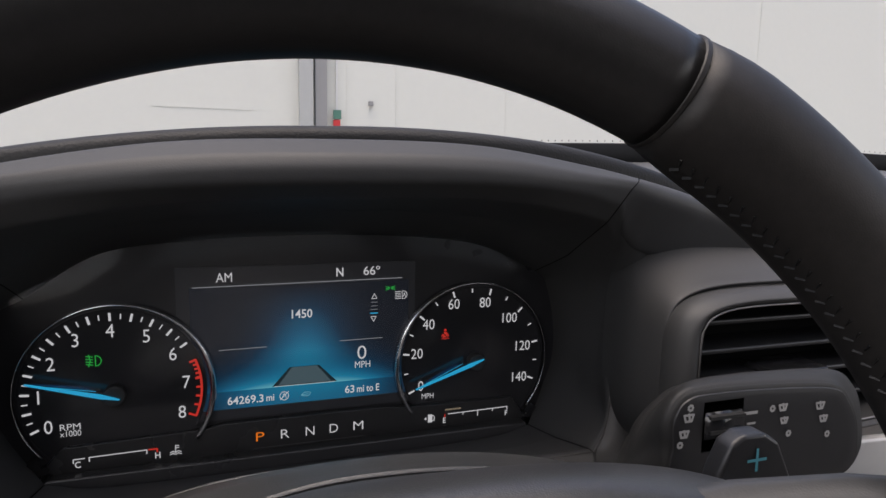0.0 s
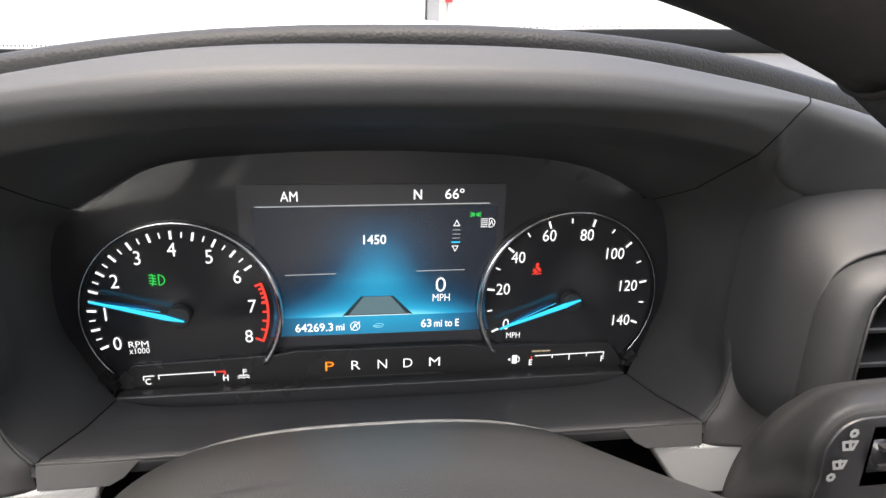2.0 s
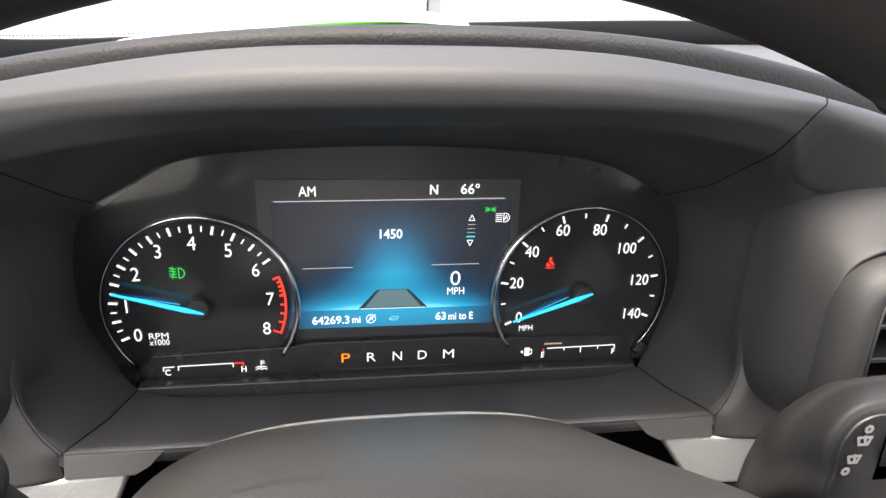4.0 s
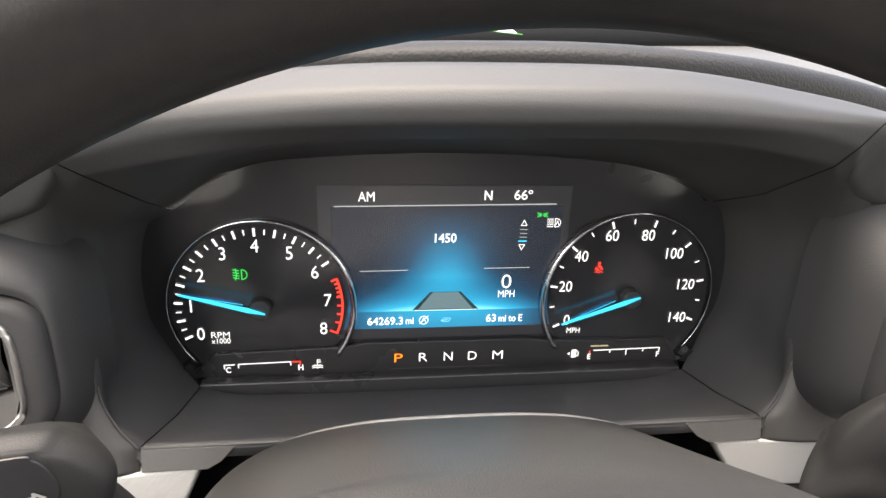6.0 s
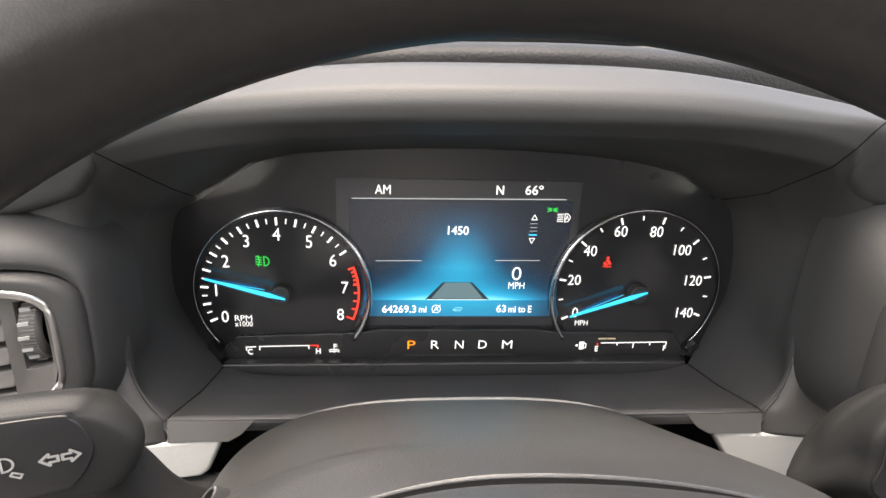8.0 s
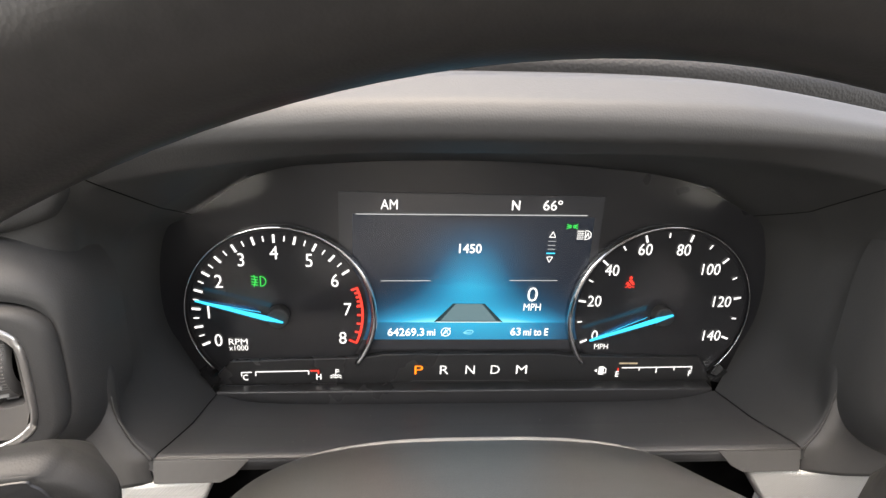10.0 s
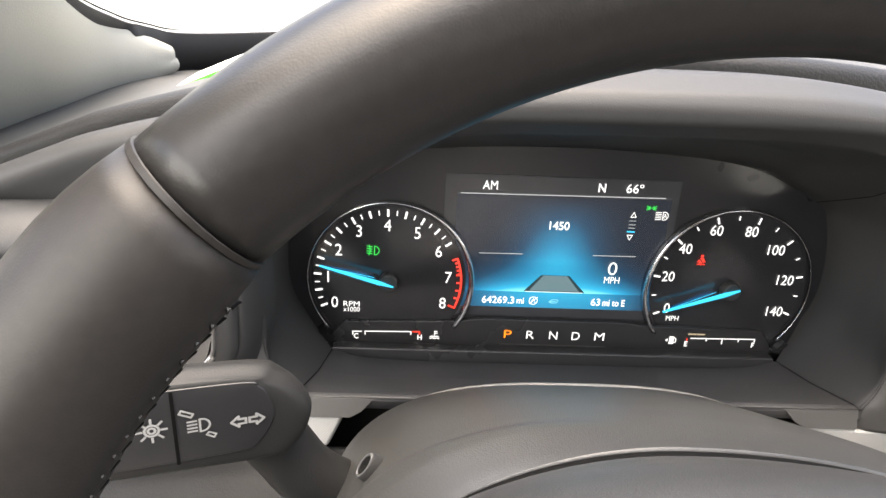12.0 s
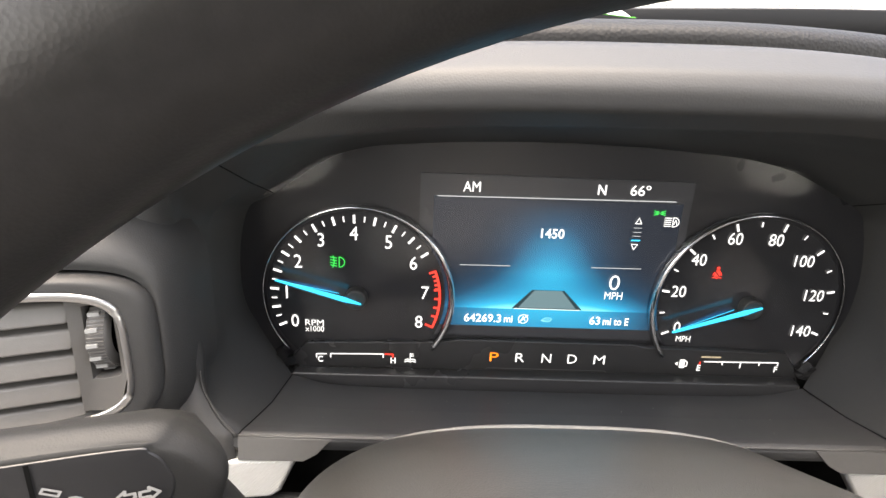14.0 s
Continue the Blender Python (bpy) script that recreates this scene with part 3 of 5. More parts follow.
strokes("fuel_bar", [[(0.0945, 1.1008), (0.1390, 1.1014), (0.1390, 1.0995)]] + [[(x, 1.1008), (x, z)] for x, z in ((0.1055, 1.0990), (0.1165, 1.0972), (0.1278, 1.0992))], 0.0006, WHITE_L, strip, PY)
strokes("fuel_dash", [[(0.0925, 1.1040), (0.0975, 1.1040)], [(0.0985, 1.1040), (0.1035, 1.1040)]], 0.0011, TAN_L, strip, PY)
strokes("empty_mark", [[(0.0920, 1.0990), (0.0920, 1.1005)]], 0.0008, RED_L, strip, PY)
strokes("fuel_icon", [[(0.7, -0.6), (1.1, -0.6), (1.1, 0.4), (0.7, 0.7)]], 0.0005, WHITE_L, strip, PY, (0.0812, 1.0990), 0.0028,
        fills=[[(-0.5, -1), (0.6, -1), (0.6, 1), (-0.5, 1)], [(-1.5, 0), (-0.9, -0.4), (-0.9, 0.4)]])
for s in (1, -1):
    x = 0.1560 if s > 0 else -0.1530
    me = prism("corner_tab", [(x - s * 0.006, 1.0945), (x + s * 0.006, 1.0920), (x + s * 0.008, 1.0975), (x + s * 0.001, 1.1030)][:: s], -0.008, 0.002, GLOSS)
    part("corner_tab", me, strip, "small black corner tab")

# ---- clear cover over the dials ----
def clear_cover():
    m = bpy.data.materials.new("clear_cover")
    m.use_nodes = True
    n, link = m.node_tree.nodes, m.node_tree.links.new
    n.remove(n["Principled BSDF"])
    clear, shine, mix, edge = n.new("ShaderNodeBsdfTransparent"), n.new("ShaderNodeBsdfGlossy"), n.new("ShaderNodeMixShader"), n.new("ShaderNodeFresnel")
    shine.inputs["Roughness"].default_value = 0.10
    edge.inputs["IOR"].default_value = 1.24
    link(edge.outputs[0], mix.inputs[0]), link(clear.outputs[0], mix.inputs[1]), link(shine.outputs[0], mix.inputs[2])
    link(mix.outputs[0], n["Material Output"].inputs["Surface"])
    return m


rows = []
for x in np.linspace(-0.158, 0.158, 25):
    rows.append(spline([(x, -0.0100, 1.0925), (x, -0.0125, 1.125), (x, -0.0135, 1.165), (x, -0.0120, 1.205 - 0.5 * x * x), (x, -0.0090, 1.232 - 0.9 * x * x)], 20))
lens = part("clear_lens", grid("clear_lens", rows, clear_cover(), flip=True), cluster, "clear plastic cover")
lens.visible_shadow = False

# ---- hood and cave round the cluster ----
binnacle = thing("instrument_hood", "dark grey soft-touch hood round the instrument cluster", "dashboard hood", (0, -0.06, 1.09))
# each list: from the middle of the top round the right-hand side to the middle of the floor, ring by ring from the face out to the lip
RINGS = [
    [(0, 0.005, 1.226), (0.07, 0.005, 1.2235), (0.118, 0.005, 1.2166), (0.16, 0.005, 1.1977), (0.17, 0.005, 1.183), (0.1765, 0.005, 1.15), (0.172, 0.003, 1.12), (0.1515, -0.012, 1.09), (0.115, -0.014, 1.085), (0, -0.014, 1.084)],
    [(0, -0.06, 1.247), (0.07, -0.06, 1.244), (0.115, -0.057, 1.2359), (0.156, -0.0492, 1.2163), (0.177, -0.04, 1.19), (0.1778, -0.033, 1.15), (0.1745, -0.035, 1.118), (0.155, -0.045, 1.0942), (0.115, -0.045, 1.0912), (0, -0.045, 1.0912)],
    [(0, -0.118, 1.256), (0.07, -0.115, 1.2545), (0.116, -0.1095, 1.2480), (0.151, -0.0990, 1.2405), (0.181, -0.06, 1.2), (0.1768, -0.055, 1.15), (0.1742, -0.064, 1.118), (0.16, -0.068, 1.098), (0.115, -0.07, 1.098), (0, -0.07, 1.098)],
    [(0, -0.1315, 1.2635), (0.07, -0.128, 1.2623), (0.122, -0.1182, 1.2575), (0.152, -0.1092, 1.2503), (0.181, -0.07, 1.203), (0.1757, -0.062, 1.15), (0.1735, -0.071, 1.118), (0.162, -0.0745, 1.0988), (0.115, -0.0745, 1.0988), (0, -0.0745, 1.0988)],
    [(0, -0.1325, 1.2702), (0.07, -0.129, 1.2686), (0.126, -0.1186, 1.2628), (0.157, -0.1109, 1.2584), (0.184, -0.076, 1.205), (0.1748, -0.068, 1.15), (0.1728, -0.0735, 1.118), (0.163, -0.0765, 1.098), (0.115, -0.0765, 1.098), (0, -0.0765, 1.098)],
    [(0, -0.1295, 1.2756), (0.07, -0.126, 1.2738), (0.13, -0.1165, 1.2660), (0.162, -0.1098, 1.2622), (0.188, -0.079, 1.207), (0.1746, -0.073, 1.15), (0.1724, -0.0745, 1.118), (0.1632, -0.0772, 1.097), (0.115, -0.0772, 1.097), (0, -0.0772, 1.097)],
    [(0, -0.115, 1.2822), (0.07, -0.1125, 1.2802), (0.134, -0.1052, 1.2707), (0.167, -0.1026, 1.2640), (0.194, -0.08, 1.209), (0.1768, -0.0785, 1.15), (0.1726, -0.0755, 1.118), (0.1635, -0.0778, 1.096), (0.115, -0.0778, 1.096), (0, -0.0778, 1.096)],
    [(0, -0.102, 1.2823), (0.07, -0.1, 1.2801), (0.137, -0.0928, 1.2697), (0.17, -0.0903, 1.2630), (0.204, -0.079, 1.212), (0.184, -0.081, 1.15), (0.1765, -0.076, 1.118), (0.1635, -0.0785, 1.0935), (0.115, -0.0770, 1.0925), (0, -0.0770, 1.0925)],
    [(0, -0.094, 1.279), (0.07, -0.092, 1.2768), (0.137, -0.0848, 1.2664), (0.178, -0.084, 1.2597), (0.23, -0.075, 1.215), (0.212, -0.08, 1.15), (0.2, -0.076, 1.118), (0.164, -0.079, 1.0925), (0.115, -0.0758, 1.0897), (0, -0.0758, 1.0897)],
]
# the left-hand lower corner sits a little further in
SHIFT = [0, 0, 0, 0, 0, 0, 0.0005, 0.004, 0.002, 0]
TILT = 0.016


def lean(z):
    """How far the left-hand lower corner sits further in."""
    return 0.004 * max(0, min(1, (1.125 - z) / 0.027))


def mirrored(r):
    """The left half of a ring; its seam lies further out and lower than on the right."""
    out = [(-x + SHIFT[i], y, z) for i, (x, y, z) in enumerate(r)]
    x, y, z = out[3]
    if z < 1.25:
        out[3] = (x + float(np.interp(y, (-0.099, -0.050), (-0.005, 0.004))), y, z + float(np.interp(y, (-0.099, -0.050, 0.005), (-0.0015, -0.0027, -0.005))))
    else:
        out[3] = (x - 0.009, y, z - 0.0035)
    return out


def rounded(points, count, passes):
    """Even steps along a bent line, its corners softened."""
    p = np.array(points, float)
    run = np.concatenate([[0], np.cumsum(np.linalg.norm(np.diff(p, axis=0), axis=1))])
    out = np.stack([np.interp(np.linspace(0, run[-1], count), run, p[:, k]) for k in range(3)], 1)
    for _ in range(passes):
        out[1:-1] = 0.25 * out[:-2] + 0.5 * out[1:-1] + 0.25 * out[2:]
    return out


def sector(name, i0, i1, sides, material, label, per=12):
    """A skin over part of the rings; sides: 1 right, -1 left, 0 both halves in one. The top and the sides run on into one another."""
    lines = []
    for r in RINGS:
        if i0 < 7:
            half = spline(mirrored(r)[7:0:-1] + r[:8], per * 14 + 1)
            if i1 == 3:
                half[4 * per:10 * per + 1] = spline(mirrored(r)[3:0:-1] + r[:4], per * 6 + 1)
            line = {0: half[(7 - i1) * per:(7 + i1) * per + 1], 1: half[(7 + i0) * per:(7 + i1) * per + 1], -1: half[(7 - i1) * per:(7 - i0) * per + 1][::-1]}[sides]
        else:
            keys = r[i0:i1 + 1]
            keys = keys + mirrored(r)[i1 - 1:i0 - 1:-1]
            line = spline(keys, per * (len(keys) - 1) + 1)
        lines.append(line)
    lines = np.array(lines)
    cols = [rounded(lines[:, j], 161, 3) for j in range(lines.shape[1])]
    # the hood stands a little higher towards the middle of the car
    for col in cols:
        col[:, 2] += TILT * col[:, 0] * np.clip((col[:, 2] - 1.20) / 0.05, 0, 1) * np.clip(-col[:, 1] / 0.06, 0, 1)
    if sides and i0 == 3:
        part("seam", tube("seam", cols[0][2:], (0.0003, 0.0003), GAPSHADE, 6), binnacle, "thin dark seam")
    return part(name, grid(name, cols, material, flip=(sides >= 0)), binnacle, label)


sector("hood_top", 0, 3, 0, SOFT, "arched dark grey hood")
sector("side_wall", 3, 7, 1, SOFT, "dark curved side wall")
sector("side_wall", 3, 7, -1, SOFT, "dark curved side wall")
sector("ledge", 7, 9, 0, LEDGE, "flat dark ledge below the cluster")
for s in (1, -1):
    me = prism("ledge_corner", [(s * x + (0.004 if s < 0 else 0), z) for x, z in ((0.1632, 1.0974), (0.1632, 1.0866), (0.1325, 1.0866), (0.1260, 1.0900), (0.1190, 1.0972))][::-s], -0.0778, -0.0690, FASCIA)
    for v in me.vertices:
        v.co.y -= (1.0974 - v.co.z) * 0.30 if v.co.y < -0.075 else 0.0
    soften(part("ledge_corner", me, binnacle, "dark front piece under the ledge"), 0.0004, 2)
    corner = [RINGS[k][7] if s > 0 else mirrored(RINGS[k])[7] for k in range(6)]
    part("seam", tube("seam", [(x, y, z + 0.0003) for x, y, z in corner], (0.0003, 0.0003), GAPSHADE, 6), binnacle, "thin dark seam")
    bead = spline([(s * x + (lean(z) if s < 0 else 0), y, z) for x, y, z in ((0.1640, -0.0774, 1.0978), (0.1690, -0.0774, 1.1070), (0.1716, -0.0772, 1.1150), (0.1733, -0.0768, 1.1240), (0.1740, -0.0760, 1.1340), (0.1740, -0.0750, 1.1420))], 26)
    part("edge_bead", tube("edge_bead", bead[:20], [(r, r) for r in np.linspace(0.0008, 0.0002, 20)], FASCIA, 8), binnacle)
part("edge_bead", tube("edge_bead", [(x, -0.0772, 1.0979) for x in np.linspace(-0.159, 0.163, 12)], (0.0007, 0.0007), FASCIA, 8), binnacle)

# dust on the ledge
rng = random.Random(4)
dv, df = [], []
for i in range(34):
    x, y, r = rng.uniform(-0.14, 0.14), rng.uniform(-0.066, -0.030), rng.uniform(0.00012, 0.0003)
    z = 1.0912 + (-0.045 - y) * 0.25 + 0.0003
    k = len(dv)
    dv += [(x + r * math.cos(t), y + r * math.sin(t), z + 0.0001) for t in (0, 1.3, 2.4, 3.6, 5.0)] + [(x, y, z + r * 0.8)]
    df += [(k + j, k + (j + 1) % 5, k + 5) for j in range(5)]
tagged(part("dust", mesh("dust", dv, df, DUST), binnacle, "fine pale dust specks"), kind="stuff")

# ---- dashboard ----
dash = thing("dashboard", "dark grey dashboard with a padded leather roll along its edge", "dashboard", (0, 0.1, 1.0))


def crest(x):
    """The front upper edge of the dash."""
    return -0.117 + 0.50 * min(abs(x), 0.22) ** 2, 1.2820 + TILT * max(-0.2, min(0.2, x)) - (0.60 * x * x if abs(x) < 0.25 else 0.60 * 0.0625 + 0.40 * (abs(x) - 0.25))


SCREEN_EDGE = [(-0.300, -0.45, 1.700), (-0.330, -0.20, 1.500), (-0.357, 0.00, 1.375), (-0.373, 0.150, 1.306), (-0.393, 0.275, 1.282), (-0.391, 0.342, 1.272), (-0.370, 0.399, 1.265), (-0.274, 0.467, 1.2695), (-0.10, 0.485, 1.284), (0.05, 0.480, 1.294),
               (0.2, 0.460, 1.302), (0.45, 0.450, 1.311), (0.8, 0.42, 1.315), (1.05, 0.36, 1.305), (1.12, 0.22, 1.33), (1.10, 0.05, 1.40), (1.02, -0.45, 1.70)]
base_edge = spline(SCREEN_EDGE[5:14], 80)


def glass_base(x):
    """Where the lower edge of the glass meets the dash."""
    x = min(max(x, -0.368), 1.04)
    return float(np.interp(x, base_edge[1:, 0], base_edge[1:, 1])), float(np.interp(x, base_edge[1:, 0], base_edge[1:, 2]))


xs = np.linspace(-0.62, 1.0, 120)


def crest2(x):
    """The same edge, level past the middle of the car."""
    return crest(min(x, 0.30))


rows = []
for x in xs:
    y, z = crest2(x)
    y0, z0 = y + 0.034, z - 0.0005
    up = 0.0014 * min(1.0, max(0.0, x / 0.12))
    ring = superellipse(y0, z0 + up, 0.0170, 0.0078 + up, 3.4, 56)
    rows.append([(x, p, q) for p, q in ring])
part("padded_roll", grid("padded_roll", rows, ROLLSKIN, closed=True, caps=True), dash, "black grained leather roll")
rows = []
for x in xs:
    y, z = crest2(x)
    gy, gz = glass_base(x)
    if x < -0.37:
        gy, gz = gy - 0.25 * (-0.37 - x), gz - 0.06 * (-0.37 - x)
    far = max(gy + 0.005, y + 0.2)
    gz -= 0.012 * min(1, max(0, (-0.28 - x) / 0.08))
    prof = [(y + 0.040, z + 0.0066), (y + 0.07, z + 0.0062), (y + 0.15, z + 0.0060 + 0.15 * (gz - 0.030 - z)), (y + 0.5 * (far - y), z + 0.008 + 0.45 * (gz - 0.036 - z)), (far - 0.02, gz - 0.030), (far + 0.03, gz - 0.036)]
    rows.append(spline([(x, p, q) for p, q in prof], 30))
solid(part("dash_top", grid("dash_top", rows, DASHTOP, flip=True), dash, "grey grained dash top"), 0.006)
# front panels beyond the hood's seams
for s in (1, -1):
    seam = [RINGS[k][3] if s > 0 else mirrored(RINGS[k])[3] for k in (8, 7, 6, 5, 4, 3)]
    seam = [(abs(x), y, z + TILT * x) for x, y, z in seam]
    drop = 0.0 if s > 0 else 0.007

    def profile(x):
        """The panel's section at x: over its rounded top, down its front to the lower edge."""
        y, z = crest(s * x)
        by, bz = [float(np.interp(x, (0.150, 0.165, 0.180, 0.208, 0.235, 0.30, 0.62), k)) for k in ((-0.1085, -0.0925, -0.0860, -0.0855, -0.0885, -0.094, -0.09), (1.2520, 1.2335, 1.2235, 1.2175, 1.2175, 1.217, 1.10))]
        return [(y + 0.024, z - 0.004), (y + 0.013, z - 0.001), (y + 0.002, z - 0.001), (y - 0.004, z - 0.0055), (y - 0.004, z - 0.012), (by, min(bz - drop, z - 0.016))]

    rows = []
    for u in np.linspace(0, 1, 70):
        line = []
        for j, (px, py, pz) in enumerate(seam):
            x = px + 0.0006 + (0.62 - px) * u ** 1.7
            near = math.exp(-(x - px) / 0.022)
            (qy, qz), (sy, sz) = profile(x)[j], profile(px)[j]
            line.append((s * x, qy + (py - sy) * near, qz + (pz - sz) * near))
        x, y, z = line[-1]
        line += [(x, y + 0.006, z - 0.0025), (x, y + 0.030, z - 0.004)]
        rows.append(rounded(line, 60, 4))
    solid(part("front_panel", grid("front_panel", rows, SOFT, flip=s < 0), dash, "dark grey moulded front panel"), 0.002)
# lower fascia beside the ledge, with the rounded edge of the cave
for s in (1, -1):
    edge = spline([(0.1640, 1.085), (0.1650, 1.0985), (0.1692, 1.107), (0.1725, 1.118), (0.1745, 1.130), (0.1755, 1.145)], 30)
    rows = [[(s * (e[0] + (0.30 - e[0]) * u) + (lean(e[1]) * (1 - u) if s < 0 else 0), -0.0785 - 0.004 * math.sin(min(1, u * 5) * 1.57) - 0.006 * u + 0.10 * max(0, e[1] - 1.110), e[1]) for u in np.linspace(0.004, 1, 14)] for e in edge]
    solid(part("side_fascia", grid("side_fascia", rows, FASCIA, flip=s < 0), dash, "dark plain panel beside the ledge"), 0.004)
# ribbed bright strips
for s in (1, -1):
    k = 0.0 if s > 0 else 0.003
    outline = [(0.1345 - k, 1.0862), (0.44, 1.0836), (0.44, 1.0510), (0.172 - k, 1.0545), (0.157 - k, 1.0580), (0.1485 - k, 1.0660)] if s > 0 else [(0.1315, 1.0862), (0.44, 1.0836), (0.44, 1.0580), (0.165, 1.0615), (0.1450, 1.0630), (0.1405, 1.0665)]
    v = [(s * x, -0.0790 - 0.05 * (x - 0.135), z) for x, z in outline] + [(s * x, -0.0700 - 0.05 * (x - 0.135), z) for x, z in outline]
    f = [tuple(range(6))[::-1], tuple(range(6, 12))] + [(i, (i + 1) % 6, (i + 1) % 6 + 6, i + 6) for i in range(6)]
    if s < 0:
        f = [q[::-1] for q in f]
    soften(part("trim_strip", mesh("trim_strip", v, f, RIBBED), dash, "bright ribbed metal trim strip"), 0.0026, 3)
# lower panels under the strips, grained
for s in (1, -1):
    rows, low = [], 0.006 if s > 0 else 0.0
    for x in np.linspace(0.10, 0.62, 30):
        rows.append(spline([(s * x, a, b) for a, b in [(-0.072, 1.0600 - low), (-0.084 - 0.05 * (x - 0.135), 1.0580 - low), (-0.098 - 0.05 * (x - 0.135), 1.050 - low), (-0.118, 1.02), (-0.11, 0.94), (-0.05, 0.80)]], 22))
    solid(part("lower_panel", grid("lower_panel", rows, LEATHER, flip=s < 0), dash, "grey grained knee panel"), 0.006)
# solid sheet, painted near-black as the shade of the gap
rows = [[(x, y, z) for y, z in ((-0.055, 1.086), (-0.045, 1.05), (-0.03, 0.8))] for x in np.linspace(-0.17, 0.17, 8)]
solid(part("recess_wall", grid("recess_wall", rows, GAPSHADE), dash, "near-black sheet for the shade in the gap behind the column"), 0.004)

# headlamp switch panel at the bottom left
switches = thing("headlamp_switch_panel", "dark headlamp switch panel in the knee panel", "switch panel", (-0.26, -0.14, 1.03))
soften(part("panel", prism("panel", [(-0.36, 1.000), (-0.178, 1.004), (-0.168, 1.018), (-0.172, 1.034), (-0.36, 1.036)], -0.147, -0.10, HARD), switches), 0.003)
soften(part("button", prism("button", [(-0.215, 1.008), (-0.190, 1.008), (-0.190, 1.020), (-0.215, 1.020)], -0.1495, -0.140, GLOSS), switches), 0.001)
strokes("lamp_icon", [arc(0, 0, 1, 0, 360, 14)], 0.0006, PRINT, switches, -0.1475, (-0.232, 1.024), 0.003)

# ---- steering column cover ----
cover = thing("column_cover", "dark grey plastic steering column cover", "column cover", (-0.01, -0.15, 1.05))


def cover_ring(y, top, half, low, power, cx=-0.010):
    out = []
    for u in np.linspace(0, math.pi, 61):
        c, s = math.cos(u), math.sin(u)
        out.append((cx + (half + 0.005 if c > 0 else min(half, 0.125)) * math.copysign(abs(c) ** (2 / power), c), y, low + (top - low) * abs(s) ** (2 / power)))
    return out


rings = [cover_ring(-0.0935, 1.107, 0.116, 1.03, 2.9), cover_ring(-0.0945, 1.1152, 0.1185, 1.03, 2.9), cover_ring(-0.0975, 1.1190, 0.121, 1.03, 2.9), cover_ring(-0.104, 1.1222, 0.124, 1.03, 2.9), cover_ring(-0.116, 1.1282, 0.128, 1.03, 2.85), cover_ring(-0.135, 1.1385, 0.136, 1.03, 2.7),
         cover_ring(-0.165, 1.1540, 0.155, 1.035, 2.4), cover_ring(-0.190, 1.1660, 0.176, 1.04, 2.2), cover_ring(-0.2110, 1.1728, 0.182, 1.045, 2.08), cover_ring(-0.2185, 1.1752, 0.182, 1.045, 2.02)]
rings = np.array(rings)
fine = np.array([spline(rings[:, j], 170) for j in range(rings.shape[1])]).transpose(1, 0, 2)
# a ridge across the shell that tapers out towards the middle
for row in fine:
    for p in row:
        middle = -0.183 - 0.011 * min(1.0, max(0.0, (p[0] + 0.096) / 0.066))
        u = min(1.0, max(0.0, (middle + 0.005 - p[1]) / 0.010))
        high = 0.0048 * min(1.0, max(0.0, (-0.022 - p[0]) / 0.06)) * min(1.0, max(0.0, (p[1] + 0.2185) / 0.020))
        out = np.array([p[0] + 0.010, 0.0, p[2] - 1.04])
        p += out / np.linalg.norm(out) * high * u * u * (3 - 2 * u)
solid(part("upper_shell", grid("upper_shell", fine, COVER, flip=True), cover, "arched upper shell"), 0.003, -1)
rings = np.array([cover_ring(-0.2205, 1.1690, 0.178, 1.045, 2.02), cover_ring(-0.2222, 1.1715, 0.179, 1.045, 2.02), cover_ring(-0.2236, 1.1758, 0.181, 1.045, 2.05), cover_ring(-0.231, 1.1790, 0.19, 1.05, 2.3), cover_ring(-0.245, 1.1865, 0.18, 1.06, 2.5), cover_ring(-0.262, 1.1910, 0.15, 1.07, 2.5), cover_ring(-0.270, 1.186, 0.13, 1.08, 2.5)])
fine = np.array([spline(rings[:, j], 30) for j in range(rings.shape[1])]).transpose(1, 0, 2)
solid(part("collar", grid("collar", fine, COVER, flip=True), cover, "front collar"), 0.003, -1)
rows = [[(-0.010 + w * c, y, z) for c in (-1, -0.5, 0, 0.5, 1)] for y, z, w in ((-0.085, 1.03, 0.1), (-0.12, 1.03, 0.12), (-0.205, 1.055, 0.17), (-0.245, 1.07, 0.15))]
solid(part("lower_shell", grid("lower_shell", rows, COVER), cover), 0.004)

# near-black tube laid in the groove to stand in for its shade
seam = [p for p in cover_ring(-0.2198, 1.1752, 0.1822, 1.045, 2.02) if p[2] > 1.08]
part("seam", tube("seam", seam, (0.0025, 0.0025), GAPSHADE, 12), cover, "near-black tube for the shade in the groove between the shells")
# screw hole in the shell's end: a shallow cup, painted near-black for shade, inside a raised rim
aim = Vector((-0.50, -0.45, 0.70)).normalized()
across = aim.cross(Vector((0, 0, 1))).normalized()
along = aim.cross(across)
spot = Vector((-0.1120, -0.1680, 1.1272))
hole = [[spot + aim * d + r * (0.52 * math.cos(t) * across + 1.2 * math.sin(t) * along) for t in np.linspace(0, 2 * math.pi, 28, endpoint=False)] for r, d in ((0.0052, -0.006), (0.0048, 0.0004), (0.0044, 0.0012), (0.0037, 0.0012), (0.0034, 0.0006))]
part("screw_rim", grid("screw_rim", hole, COVER, closed=True), cover, "raised rim round the screw hole")
part("screw_recess", grid("screw_recess", hole[4:] + [[spot + aim * -0.0004 for _ in hole[4]]], GAPSHADE, closed=True), cover, "shallow oval painted near-black as the screw hole's shade")

# rear edge bead; its pale colour is a painted highlight, thinning towards both ends
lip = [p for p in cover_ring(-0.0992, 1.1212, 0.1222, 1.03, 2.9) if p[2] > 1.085]
